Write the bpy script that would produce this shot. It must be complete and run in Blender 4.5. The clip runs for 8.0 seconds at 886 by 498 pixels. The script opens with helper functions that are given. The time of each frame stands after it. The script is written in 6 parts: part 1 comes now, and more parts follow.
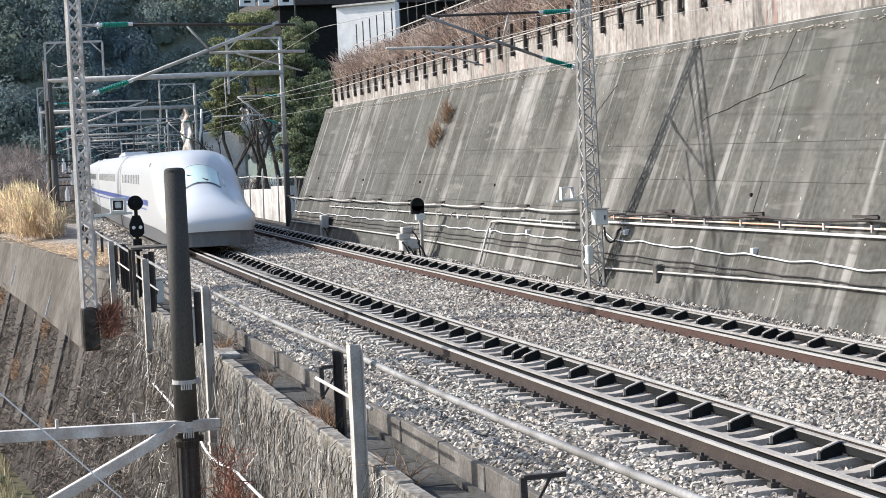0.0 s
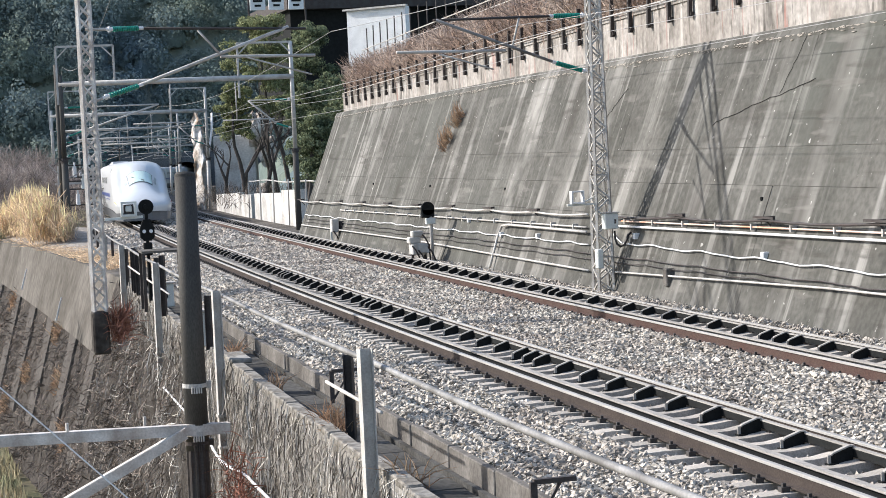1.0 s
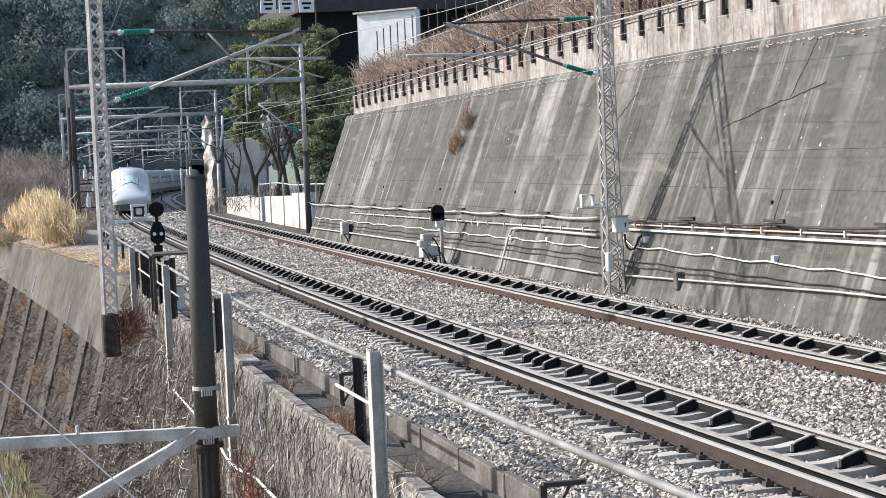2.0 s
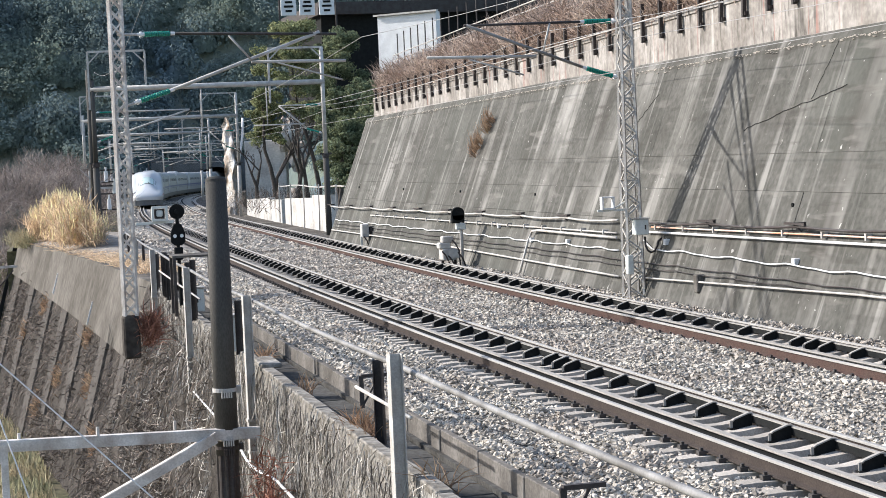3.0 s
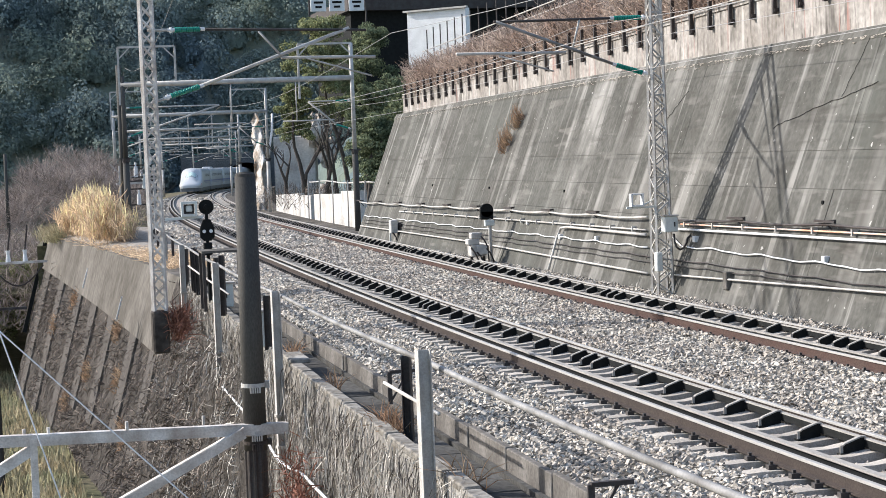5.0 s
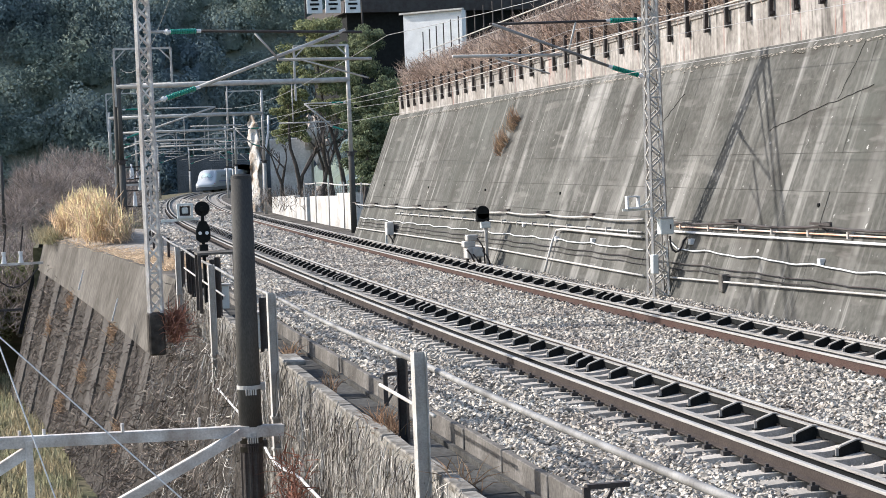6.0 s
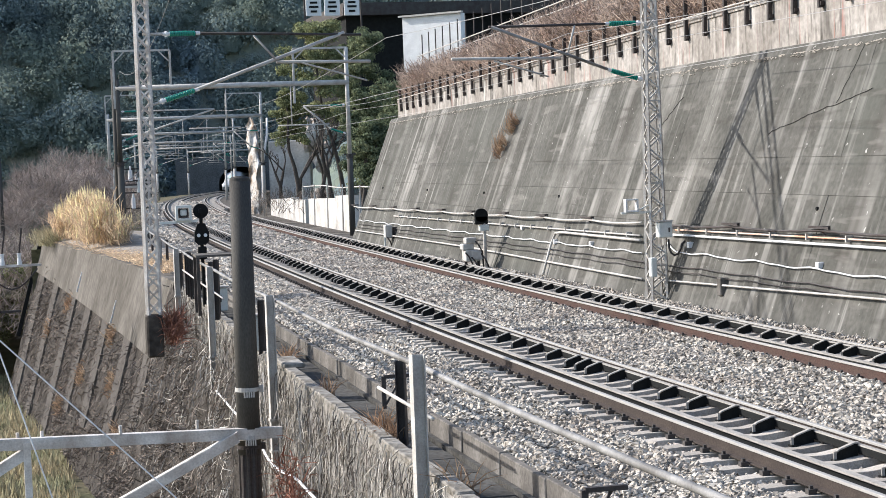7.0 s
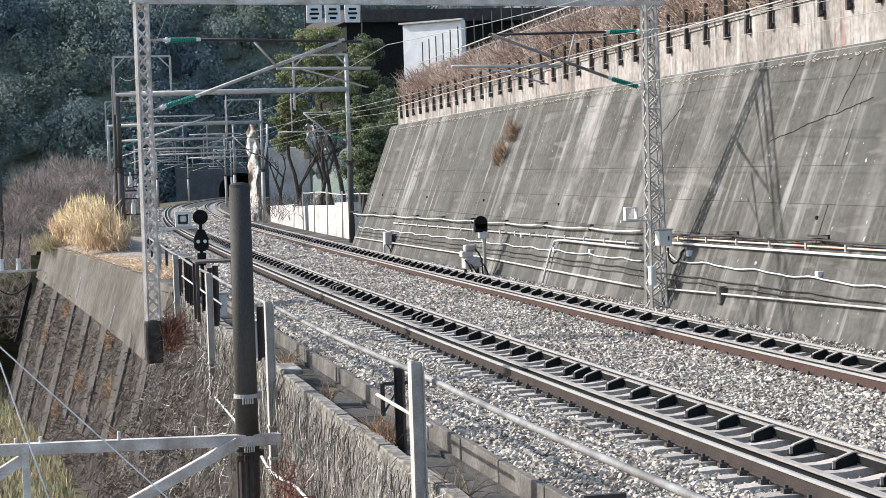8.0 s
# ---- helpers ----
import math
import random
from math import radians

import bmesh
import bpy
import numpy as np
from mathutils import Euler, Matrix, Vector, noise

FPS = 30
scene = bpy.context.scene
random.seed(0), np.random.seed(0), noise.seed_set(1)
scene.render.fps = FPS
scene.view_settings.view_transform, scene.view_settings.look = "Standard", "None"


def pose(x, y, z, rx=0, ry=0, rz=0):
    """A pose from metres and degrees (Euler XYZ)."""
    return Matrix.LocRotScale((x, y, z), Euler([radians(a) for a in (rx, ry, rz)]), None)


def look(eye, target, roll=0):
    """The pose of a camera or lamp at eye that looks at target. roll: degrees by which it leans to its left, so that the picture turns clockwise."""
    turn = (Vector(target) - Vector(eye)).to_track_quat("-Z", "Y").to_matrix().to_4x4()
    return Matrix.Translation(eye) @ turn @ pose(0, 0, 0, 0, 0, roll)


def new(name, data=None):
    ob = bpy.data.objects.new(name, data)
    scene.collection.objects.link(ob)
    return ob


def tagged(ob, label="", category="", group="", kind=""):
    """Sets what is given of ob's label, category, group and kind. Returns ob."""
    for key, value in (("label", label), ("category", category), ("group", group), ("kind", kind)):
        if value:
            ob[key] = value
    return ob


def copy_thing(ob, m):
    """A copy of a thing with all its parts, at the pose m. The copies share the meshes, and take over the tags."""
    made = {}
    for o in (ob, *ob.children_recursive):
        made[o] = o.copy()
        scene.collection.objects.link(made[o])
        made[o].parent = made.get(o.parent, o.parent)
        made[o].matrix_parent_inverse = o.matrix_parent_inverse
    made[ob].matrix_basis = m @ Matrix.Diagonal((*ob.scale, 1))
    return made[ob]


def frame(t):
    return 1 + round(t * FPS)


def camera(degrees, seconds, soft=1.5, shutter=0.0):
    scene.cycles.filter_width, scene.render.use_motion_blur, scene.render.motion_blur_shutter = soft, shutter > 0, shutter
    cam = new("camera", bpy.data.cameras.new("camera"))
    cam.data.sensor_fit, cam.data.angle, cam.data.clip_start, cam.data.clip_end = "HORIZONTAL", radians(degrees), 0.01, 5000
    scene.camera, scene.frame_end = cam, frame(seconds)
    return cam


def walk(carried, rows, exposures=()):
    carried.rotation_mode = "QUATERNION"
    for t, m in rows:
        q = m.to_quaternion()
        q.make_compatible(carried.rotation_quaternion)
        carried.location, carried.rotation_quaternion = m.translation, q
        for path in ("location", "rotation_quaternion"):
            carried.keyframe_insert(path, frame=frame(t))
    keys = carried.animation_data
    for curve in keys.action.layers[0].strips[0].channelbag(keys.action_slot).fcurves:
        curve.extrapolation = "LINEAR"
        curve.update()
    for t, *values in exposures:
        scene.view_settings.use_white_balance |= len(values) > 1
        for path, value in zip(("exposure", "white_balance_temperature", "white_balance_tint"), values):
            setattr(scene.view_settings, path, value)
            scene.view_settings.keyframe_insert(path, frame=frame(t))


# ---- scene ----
# camera: stands still beside the line and pans by hand
EYE = (0.0, 0.0, 3.315)
cam = camera(26.9, 8.0, soft=0.55, shutter=0.3)
PAN = [
    (0.0, 86.695, 2.598, -16.392), (0.5, 86.753, 2.590, -16.203), (1.0, 86.830, 2.591, -16.076), (1.5, 86.895, 2.553, -15.951),
    (3.0, 87.038, 2.484, -15.140), (3.5, 87.066, 2.463, -14.734), (4.0, 87.033, 2.409, -14.392), (4.5, 86.951, 2.324, -14.215),
    (6.0, 87.021, 2.238, -14.362), (6.5, 87.064, 2.182, -14.403), (7.0, 87.104, 2.112, -14.401), (7.5, 87.172, 2.021, -14.382),
    (8.0, 87.330, 1.845, -14.404),
]
walk(cam, [(t, pose(*EYE, rx, ry, rz)) for t, rx, ry, rz in PAN])

# ---- light ----
SUN_FROM = Vector((-1.0, 0.67, 0.72)).normalized()
world = bpy.data.worlds.new("world")
scene.world = world
world.use_nodes = True
wn = world.node_tree
sky = wn.nodes.new("ShaderNodeTexSky")
sky.sky_type = "NISHITA"
sky.sun_disc = False
sky.sun_elevation = math.asin(SUN_FROM.z)
sky.sun_rotation = math.atan2(SUN_FROM.x, SUN_FROM.y)
sky.air_density, sky.dust_density = 1.0, 1.5
wn.links.new(sky.outputs[0], wn.nodes["Background"].inputs[0])
wn.nodes["Background"].inputs[1].default_value = 0.15
sun = new("sun", bpy.data.lights.new("sun", "SUN"))
sun.data.energy, sun.data.angle, sun.data.color = 3.3, radians(0.8), (1.0, 0.96, 0.91)
sun.matrix_world = look(SUN_FROM * 100, (0, 0, 0))
scene.view_settings.exposure = 1.15

# ---- the line of the railway ----
KNOTS = [0, 60, 130, 190, 240, 300, 600, 1200]
BENDS = [0.001276, 0.000222, 0.000658, 0.00027, 0.000725, 0.001263, 0.001616, 0.0]
STEP = 1.0
_s = np.arange(-40, 1000, STEP)
_k = np.where(_s < 0, 0.0, np.interp(_s, KNOTS, BENDS))
_th = np.concatenate([[0], np.cumsum(_k)[:-1] * STEP])
_x = np.concatenate([[0], np.cumsum(np.sin(_th))[:-1] * STEP]) + 8.825
_y = np.concatenate([[0], np.cumsum(np.cos(_th))[:-1] * STEP]) - 40
_z = np.where(_s < 0, 0, -0.00368 * _s - 0.00265 * np.clip(_s - 100, 0, None))
SPACING = 4.47   # between the two tracks
CANT = 0.05      # the outer rails lie higher


def at(s, lat=0.0, z=0.0):
    """Place beside the near track: s metres along it, lat metres to its right, z above its rails."""
    th = np.interp(s, _s, _th)
    return Vector((np.interp(s, _s, _x) + lat * math.cos(th), np.interp(s, _s, _y) - lat * math.sin(th), np.interp(s, _s, _z) + z))


def heading(s):
    return float(np.interp(s, _s, _th))


def frame_at(s, lat=0.0, z=0.0, turn=0.0):
    p = at(s, lat, z)
    return pose(p.x, p.y, p.z, 0, 0, -math.degrees(heading(s)) + turn)


def wall_x(y, z=-0.3):
    """The face of the great retaining wall, which leans back."""
    return 15.73 + 0.0279 * (y - 30) + 0.38 * (z + 0.3)


def ledge(y):
    """Height of the lip of the great wall."""
    return float(np.interp(y, [34, 56, 84], [5.3, 5.2, 4.87]))


# ---- materials ----
def material(name, color, rough=0.8, metal=0.0, var=0.25, scale=6.0, fine=60.0, bump=0.3, dist=0.01, tint=None, island=0.0, rnd=0.0, stretch=None, leafy=0.0, spec=None):
    """Grain at two scales, with relief; tint: a second colour for stains."""
    m = bpy.data.materials.new(name)
    m.use_nodes = True
    n, l = m.node_tree.nodes, m.node_tree.links
    b = n["Principled BSDF"]
    b.inputs["Roughness"].default_value, b.inputs["Metallic"].default_value = rough, metal
    b.inputs["Specular IOR Level"].default_value = spec if spec is not None else (0.12 if rough > 0.7 else 0.4)
    co = n.new("ShaderNodeTexCoord")
    mp = n.new("ShaderNodeMapping")
    l.new(co.outputs["Object"], mp.inputs[0])
    if stretch:
        mp.inputs["Scale"].default_value = stretch
    big, small = n.new("ShaderNodeTexNoise"), n.new("ShaderNodeTexNoise")
    for t, sc in ((big, scale), (small, fine)):
        t.inputs["Scale"].default_value, t.inputs["Detail"].default_value = sc, 5
        l.new(mp.outputs[0], t.inputs["Vector"])
    ramp = n.new("ShaderNodeValToRGB")
    c = Vector(color)
    second = Vector(tint) if tint else c * (1 - var)
    ramp.color_ramp.elements[0].position, ramp.color_ramp.elements[1].position = 0.35, 0.65
    ramp.color_ramp.elements[0].color, ramp.color_ramp.elements[1].color = (*second, 1), (*c, 1)
    l.new(big.outputs["Fac"], ramp.inputs[0])
    mul = n.new("ShaderNodeMix")
    mul.data_type, mul.blend_type = "RGBA", "MULTIPLY"
    mul.inputs["Factor"].default_value = 1.0
    grain = n.new("ShaderNodeMapRange")
    grain.inputs["From Min"].default_value, grain.inputs["From Max"].default_value = 0.3, 0.7
    grain.inputs["To Min"].default_value, grain.inputs["To Max"].default_value = 1 - var, 1 + var * 0.6
    l.new(small.outputs["Fac"], grain.inputs[0])
    l.new(ramp.outputs[0], mul.inputs["A"])
    l.new(grain.outputs[0], mul.inputs["B"])
    last = mul.outputs["Result"]
    if island or rnd:
        src = n.new("ShaderNodeNewGeometry") if island else n.new("ShaderNodeObjectInfo")
        r = n.new("ShaderNodeMapRange")
        k = island or rnd
        r.inputs["To Min"].default_value, r.inputs["To Max"].default_value = 1 - k, 1 + k
        l.new(src.outputs["Random Per Island" if island else "Random"], r.inputs[0])
        mul2 = n.new("ShaderNodeMix")
        mul2.data_type, mul2.blend_type = "RGBA", "MULTIPLY"
        mul2.inputs["Factor"].default_value = 1.0
        l.new(last, mul2.inputs["A"])
        l.new(r.outputs[0], mul2.inputs["B"])
        last = mul2.outputs["Result"]
    l.new(last, b.inputs["Base Color"])
    if leafy:
        # thin stems and leaves let light through
        tr, mx = n.new("ShaderNodeBsdfTranslucent"), n.new("ShaderNodeMixShader")
        l.new(last, tr.inputs[0])
        mx.inputs[0].default_value = leafy
        l.new(b.outputs[0], mx.inputs[1])
        l.new(tr.outputs[0], mx.inputs[2])
        l.new(mx.outputs[0], n["Material Output"].inputs[0])
    if bump:
        bp = n.new("ShaderNodeBump")
        bp.inputs["Strength"].default_value, bp.inputs["Distance"].default_value = bump, dist
        l.new(small.outputs["Fac"], bp.inputs["Height"])
        l.new(bp.outputs[0], b.inputs["Normal"])
    return m


M_BALLAST = material("ballast_bed", (0.15, 0.135, 0.12), 0.95, var=0.7, scale=0.7, fine=9, bump=1.0, dist=0.05)
M_STONE = material("ballast_stone", (0.43, 0.395, 0.345), 0.95, var=0.3, scale=0.5, fine=30, bump=0.2, tint=(0.33, 0.29, 0.25), island=0.5)
M_RAILRED = material("rusty_rail_steel", (0.074, 0.05, 0.043), 0.9, 0.0, var=0.3, scale=3, fine=40, bump=0.2, dist=0.004, tint=(0.07, 0.042, 0.036))
M_RAIL = material("rail_steel", (0.055, 0.044, 0.039), 0.85, 0.0, var=0.3, scale=3, fine=40, bump=0.2, dist=0.004, tint=(0.042, 0.034, 0.031))
M_HEAD = material("worn_steel", (0.36, 0.345, 0.325), 0.6, 0.2, var=0.12, scale=2, fine=30, bump=0.05)
M_GUARD = material("guard_steel", (0.34, 0.32, 0.295), 0.75, 0.0, var=0.2, scale=2, fine=30, bump=0.1)
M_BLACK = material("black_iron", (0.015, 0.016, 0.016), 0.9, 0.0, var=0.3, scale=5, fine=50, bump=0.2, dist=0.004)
M_SLEEPER = material("sleeper_concrete", (0.43, 0.39, 0.345), 0.9, var=0.25, scale=3, fine=50, bump=0.3, dist=0.005, rnd=0.2)
M_CONC = material("concrete", (0.28, 0.265, 0.24), 0.9, var=0.22, scale=1.2, fine=22, bump=0.35, dist=0.01, tint=(0.25, 0.235, 0.215))
M_CURB = material("curb_concrete", (0.17, 0.158, 0.145), 0.9, var=0.3, scale=1.5, fine=18, bump=0.4, dist=0.01, tint=(0.095, 0.086, 0.077), rnd=0.2)
M_GALV = material("galvanised_steel", (0.46, 0.445, 0.42), 0.7, 0.05, var=0.18, scale=3, fine=40, bump=0.08, dist=0.003, tint=(0.34, 0.315, 0.29))
M_HANDRAIL = material("handrail_pipe", (0.24, 0.235, 0.23), 0.62, 0.05, var=0.2, scale=2, fine=30, bump=0.1, dist=0.003, tint=(0.11, 0.105, 0.10))
M_POLE = material("dark_pole", (0.08, 0.076, 0.07), 0.8, var=0.25, scale=1.5, fine=60, bump=0.3, dist=0.004, tint=(0.052, 0.049, 0.045), stretch=(1, 1, 0.3))
# foliage colour lifted and tinted blue to stand in for distance haze
M_HAZYFOREST = material("hazy_forest", (0.225, 0.265, 0.215), 0.95, var=0.2, scale=0.04, fine=0.7, bump=0.0, tint=(0.165, 0.215, 0.23), island=0.15, leafy=0.4)
M_EARTH = material("earth", (0.16, 0.13, 0.09), 0.95, var=0.4, scale=0.3, fine=4, bump=0.6, dist=0.05, tint=(0.09, 0.09, 0.05))
M_WHITE = material("train_white", (0.43, 0.44, 0.45), 0.32, var=0.03, scale=1, fine=20, bump=0.0)


# ---- building helpers ----
def mesh_of(bm, name, mats, smooth=False):
    me = bpy.data.meshes.new(name)
    bm.to_mesh(me)
    bm.free()
    for m in (mats if isinstance(mats, (list, tuple)) else [mats]):
        me.materials.append(m)
    if smooth:
        for poly in me.polygons:
            poly.use_smooth = True
    return me


def part(name, bm, mat, parent=None, label="", smooth=False, m=None):
    """One mesh object, under a thing or a part if a parent is given."""
    ob = new(name, mesh_of(bm, name, mat, smooth) if isinstance(bm, bmesh.types.BMesh) else bm)
    if m is not None:
        ob.matrix_basis = m
    if parent is not None:
        ob.parent = parent
    if label:
        tagged(ob, label)
    return ob


def box(bm, lo, hi, m=None, bevel=0.0, mat=0):
    x0, y0, z0 = lo
    x1, y1, z1 = hi
    g = bmesh.ops.create_cube(bm, size=1.0)
    bmesh.ops.transform(bm, matrix=Matrix.Translation(((x0 + x1) / 2, (y0 + y1) / 2, (z0 + z1) / 2)) @ Matrix.Diagonal((x1 - x0, y1 - y0, z1 - z0, 1)), verts=g["verts"])
    vs = g["verts"]
    if bevel:
        es = list({e for v in vs for e in v.link_edges})
        r = bmesh.ops.bevel(bm, geom=es, offset=bevel, segments=1, affect="EDGES", profile=0.5)
        vs = list({v for f in r["faces"] for v in f.verts} | {v for v in vs if v.is_valid})
    if m is not None:
        bmesh.ops.transform(bm, matrix=m, verts=vs)
    if mat:
        for f in {f for v in vs for f in v.link_faces}:
            f.material_index = mat
    return vs


def tube(bm, a, b, r0, r1=None, seg=10, caps=True, mat=0):
    a, b = Vector(a), Vector(b)
    r1 = r0 if r1 is None else r1
    q = (b - a).to_track_quat("Z", "Y").to_matrix()
    rings = []
    for p, r in ((a, r0), (b, r1)):
        rings.append([bm.verts.new(p + q @ Vector((r * math.cos(i * math.tau / seg), r * math.sin(i * math.tau / seg), 0))) for i in range(seg)])
    fs = [bm.faces.new((rings[0][i], rings[0][(i + 1) % seg], rings[1][(i + 1) % seg], rings[1][i])) for i in range(seg)]
    if caps:
        fs += [bm.faces.new(rings[0][::-1]), bm.faces.new(rings[1])]
    for f in fs:
        f.material_index = mat
    return rings


def bar(bm, a, b, w, h=None, mat=0):
    """A square bar from a to b."""
    a, b = Vector(a), Vector(b)
    h = w if h is None else h
    d = b - a
    q = d.to_track_quat("Y", "Z").to_matrix().to_4x4()
    box(bm, (-w / 2, 0, -h / 2), (w / 2, d.length, h / 2), Matrix.Translation(a) @ q, mat=mat)


def pipe(bm, pts, r, seg=8, mat=0):
    """A round pipe or cable through the points."""
    pts = [Vector(p) for p in pts]
    rings = []
    for i, p in enumerate(pts):
        d = (pts[min(i + 1, len(pts) - 1)] - pts[max(i - 1, 0)]).normalized()
        q = d.to_track_quat("Z", "Y").to_matrix()
        rings.append([bm.verts.new(p + q @ Vector((r * math.cos(k * math.tau / seg), r * math.sin(k * math.tau / seg), 0))) for k in range(seg)])
    for a, b in zip(rings, rings[1:]):
        for k in range(seg):
            bm.faces.new((a[k], a[(k + 1) % seg], b[(k + 1) % seg], b[k])).material_index = mat
    bm.faces.new(rings[0][::-1]).material_index = mat
    bm.faces.new(rings[-1]).material_index = mat


def sweep(profile, stations, closed=True, mats=None):
    """A profile of (lat, z) drawn along the line of the railway through the stations."""
    bm = bmesh.new()
    rows = [[bm.verts.new(at(s, la, z)) for la, z in profile] for s in stations]
    n = len(profile)
    for a, b in zip(rows, rows[1:]):
        for k in range(n if closed else n - 1):
            f = bm.faces.new((a[k], a[(k + 1) % n], b[(k + 1) % n], b[k]))
            if mats:
                f.material_index = mats[k]
    if closed:
        bm.faces.new(rows[0][::-1])
        bm.faces.new(rows[-1])
    bmesh.ops.recalc_face_normals(bm, faces=bm.faces[:])
    return bm


def stretch_of(a, b, near=3.0, far=10.0, switch=150):
    out, s = [], a
    while s < b:
        out.append(s)
        s += near if s < switch else far
    return out + [b]


def grid_surface(fn, nu, nv):
    bm = bmesh.new()
    vs = [[bm.verts.new(fn(i / nu, j / nv)) for j in range(nv + 1)] for i in range(nu + 1)]
    for i in range(nu):
        for j in range(nv):
            bm.faces.new((vs[i][j], vs[i + 1][j], vs[i + 1][j + 1], vs[i][j + 1]))
    bmesh.ops.recalc_face_normals(bm, faces=bm.faces[:])
    return bm
M_LEAF = material("leaf_green", (0.28, 0.295, 0.16), 0.95, var=0.3, scale=0.8, fine=6, bump=0.0, tint=(0.15, 0.17, 0.08), island=0.5, leafy=0.4)
M_LEAFDARK = material("leaf_dark", (0.20, 0.225, 0.13), 0.95, var=0.3, scale=0.8, fine=6, bump=0.0, tint=(0.08, 0.105, 0.065), island=0.5, leafy=0.35)
M_REED = material("dry_reed", (0.66, 0.52, 0.37), 0.8, var=0.2, scale=1.5, fine=8, bump=0.0, tint=(0.50, 0.36, 0.24), island=0.4, leafy=0.4)
M_REEDTIP = material("reed_tip", (0.74, 0.68, 0.41), 0.8, var=0.2, scale=1.5, fine=8, bump=0.0, tint=(0.62, 0.48, 0.28), island=0.4, leafy=0.4)
M_DRYTUFT = material("drab_tuft", (0.34, 0.25, 0.17), 0.9, var=0.25, scale=1.5, fine=8, bump=0.0, tint=(0.24, 0.15, 0.10), island=0.5, leafy=0.3)
M_THICKET = material("leafless_twigs", (0.36, 0.305, 0.275), 0.9, var=0.3, scale=0.5, fine=5, bump=0.0, tint=(0.15, 0.125, 0.115), island=0.5, leafy=0.2)
M_GALVRUST = material("rust_stained_steel", (0.60, 0.575, 0.545), 0.7, 0.0, var=0.2, scale=2.5, fine=30, bump=0.1, dist=0.003, tint=(0.36, 0.315, 0.28))
M_SCREEN = material("windscreen_glass", (0.46, 0.58, 0.54), 0.12, var=0.05, scale=1, fine=10, bump=0.0)
M_STAINGLASS = material("grey_glass", (0.36, 0.38, 0.38), 0.15, var=0.05, scale=1, fine=10, bump=0.0)
M_TROUGH = material("trough_concrete", (0.09, 0.088, 0.084), 0.9, var=0.4, scale=1.5, fine=14, bump=0.5, dist=0.01, tint=(0.055, 0.052, 0.047), rnd=0.35)
M_VINE = material("dry_vine", (0.42, 0.395, 0.36), 0.85, var=0.25, scale=1.0, fine=8, bump=0.0, tint=(0.17, 0.15, 0.132), island=0.6)
M_BROWNVINE = material("brown_vine", (0.46, 0.375, 0.315), 0.85, var=0.25, scale=0.6, fine=6, bump=0.0, tint=(0.28, 0.205, 0.165), island=0.6, leafy=0.3)
M_SCRUB = material("grey_scrub", (0.21, 0.17, 0.145), 0.9, var=0.3, scale=1.0, fine=8, bump=0.0, tint=(0.12, 0.10, 0.085), island=0.6)
M_RUSTBUSH = material("rusty_bush", (0.30, 0.14, 0.10), 0.85, var=0.3, scale=2, fine=8, bump=0.0, tint=(0.19, 0.09, 0.065), island=0.4)
M_BARK = material("bark", (0.10, 0.085, 0.075), 0.9, var=0.35, scale=3, fine=25, bump=0.6, dist=0.02)
M_MOSSWALL = material("mossy_wall", (0.30, 0.288, 0.268), 0.95, var=0.4, scale=1.1, fine=9, bump=0.8, dist=0.04, tint=(0.14, 0.125, 0.105))
M_RIBDARK = material("dark_slope", (0.066, 0.058, 0.052), 0.95, var=0.45, scale=1.3, fine=7, bump=0.8, dist=0.05, tint=(0.036, 0.031, 0.027))
M_RIB = material("slope_rib", (0.085, 0.077, 0.071), 0.95, var=0.3, scale=1.3, fine=9, bump=0.5, dist=0.02, tint=(0.07, 0.062, 0.056))
M_WING = material("wing_concrete", (0.134, 0.122, 0.109), 0.9, var=0.28, scale=0.5, fine=4, bump=0.3, dist=0.01, tint=(0.08, 0.072, 0.062), stretch=(1, 1, 0.55))
M_WHITEPAINT = material("white_paint", (0.68, 0.68, 0.68), 0.7, var=0.15, scale=1.5, fine=20, bump=0.05)
M_ORANGE = material("orange_conduit", (0.62, 0.30, 0.18), 0.5, var=0.15, scale=1.0, fine=12, bump=0.05, tint=(0.66, 0.55, 0.48))
M_GREEN = material("green_insulator", (0.01, 0.22, 0.16), 0.25, var=0.1, scale=4, fine=30, bump=0.0)
M_GREYBOX = material("grey_box", (0.55, 0.57, 0.55), 0.5, var=0.1, scale=2, fine=30, bump=0.05)
M_WIRE = material("wire", (0.30, 0.29, 0.28), 0.5, 0.1, var=0.1, scale=1, fine=10, bump=0.0)
M_DARKSTEEL = material("dark_steel", (0.055, 0.05, 0.048), 0.7, 0.2, var=0.3, scale=3, fine=30, bump=0.15, tint=(0.04, 0.03, 0.028))
M_BLUEBAND = material("train_blue", (0.07, 0.10, 0.27), 0.3, var=0.05, scale=1, fine=10, bump=0.0)
M_SKIRT = material("train_grey", (0.10, 0.105, 0.115), 0.4, var=0.1, scale=1, fine=10, bump=0.0)
M_GLASS = material("train_glass", (0.28, 0.38, 0.36), 0.12, var=0.05, scale=1, fine=10, bump=0.0)
M_LAMP = material("tail_lamp", (0.75, 0.12, 0.16), 0.2, var=0.05, scale=1, fine=10, bump=0.0)
M_YELLOW = material("yellow_lens", (0.8, 0.72, 0.4), 0.2, var=0.05, scale=1, fine=10, bump=0.0)
# dark blue-grey puts the portal's shade and the haze into the stone colour
M_PORTALDARK = material("hazed_tunnel_stone", (0.085, 0.095, 0.105), 0.95, var=0.3, scale=0.5, fine=4, bump=0.4, dist=0.03)
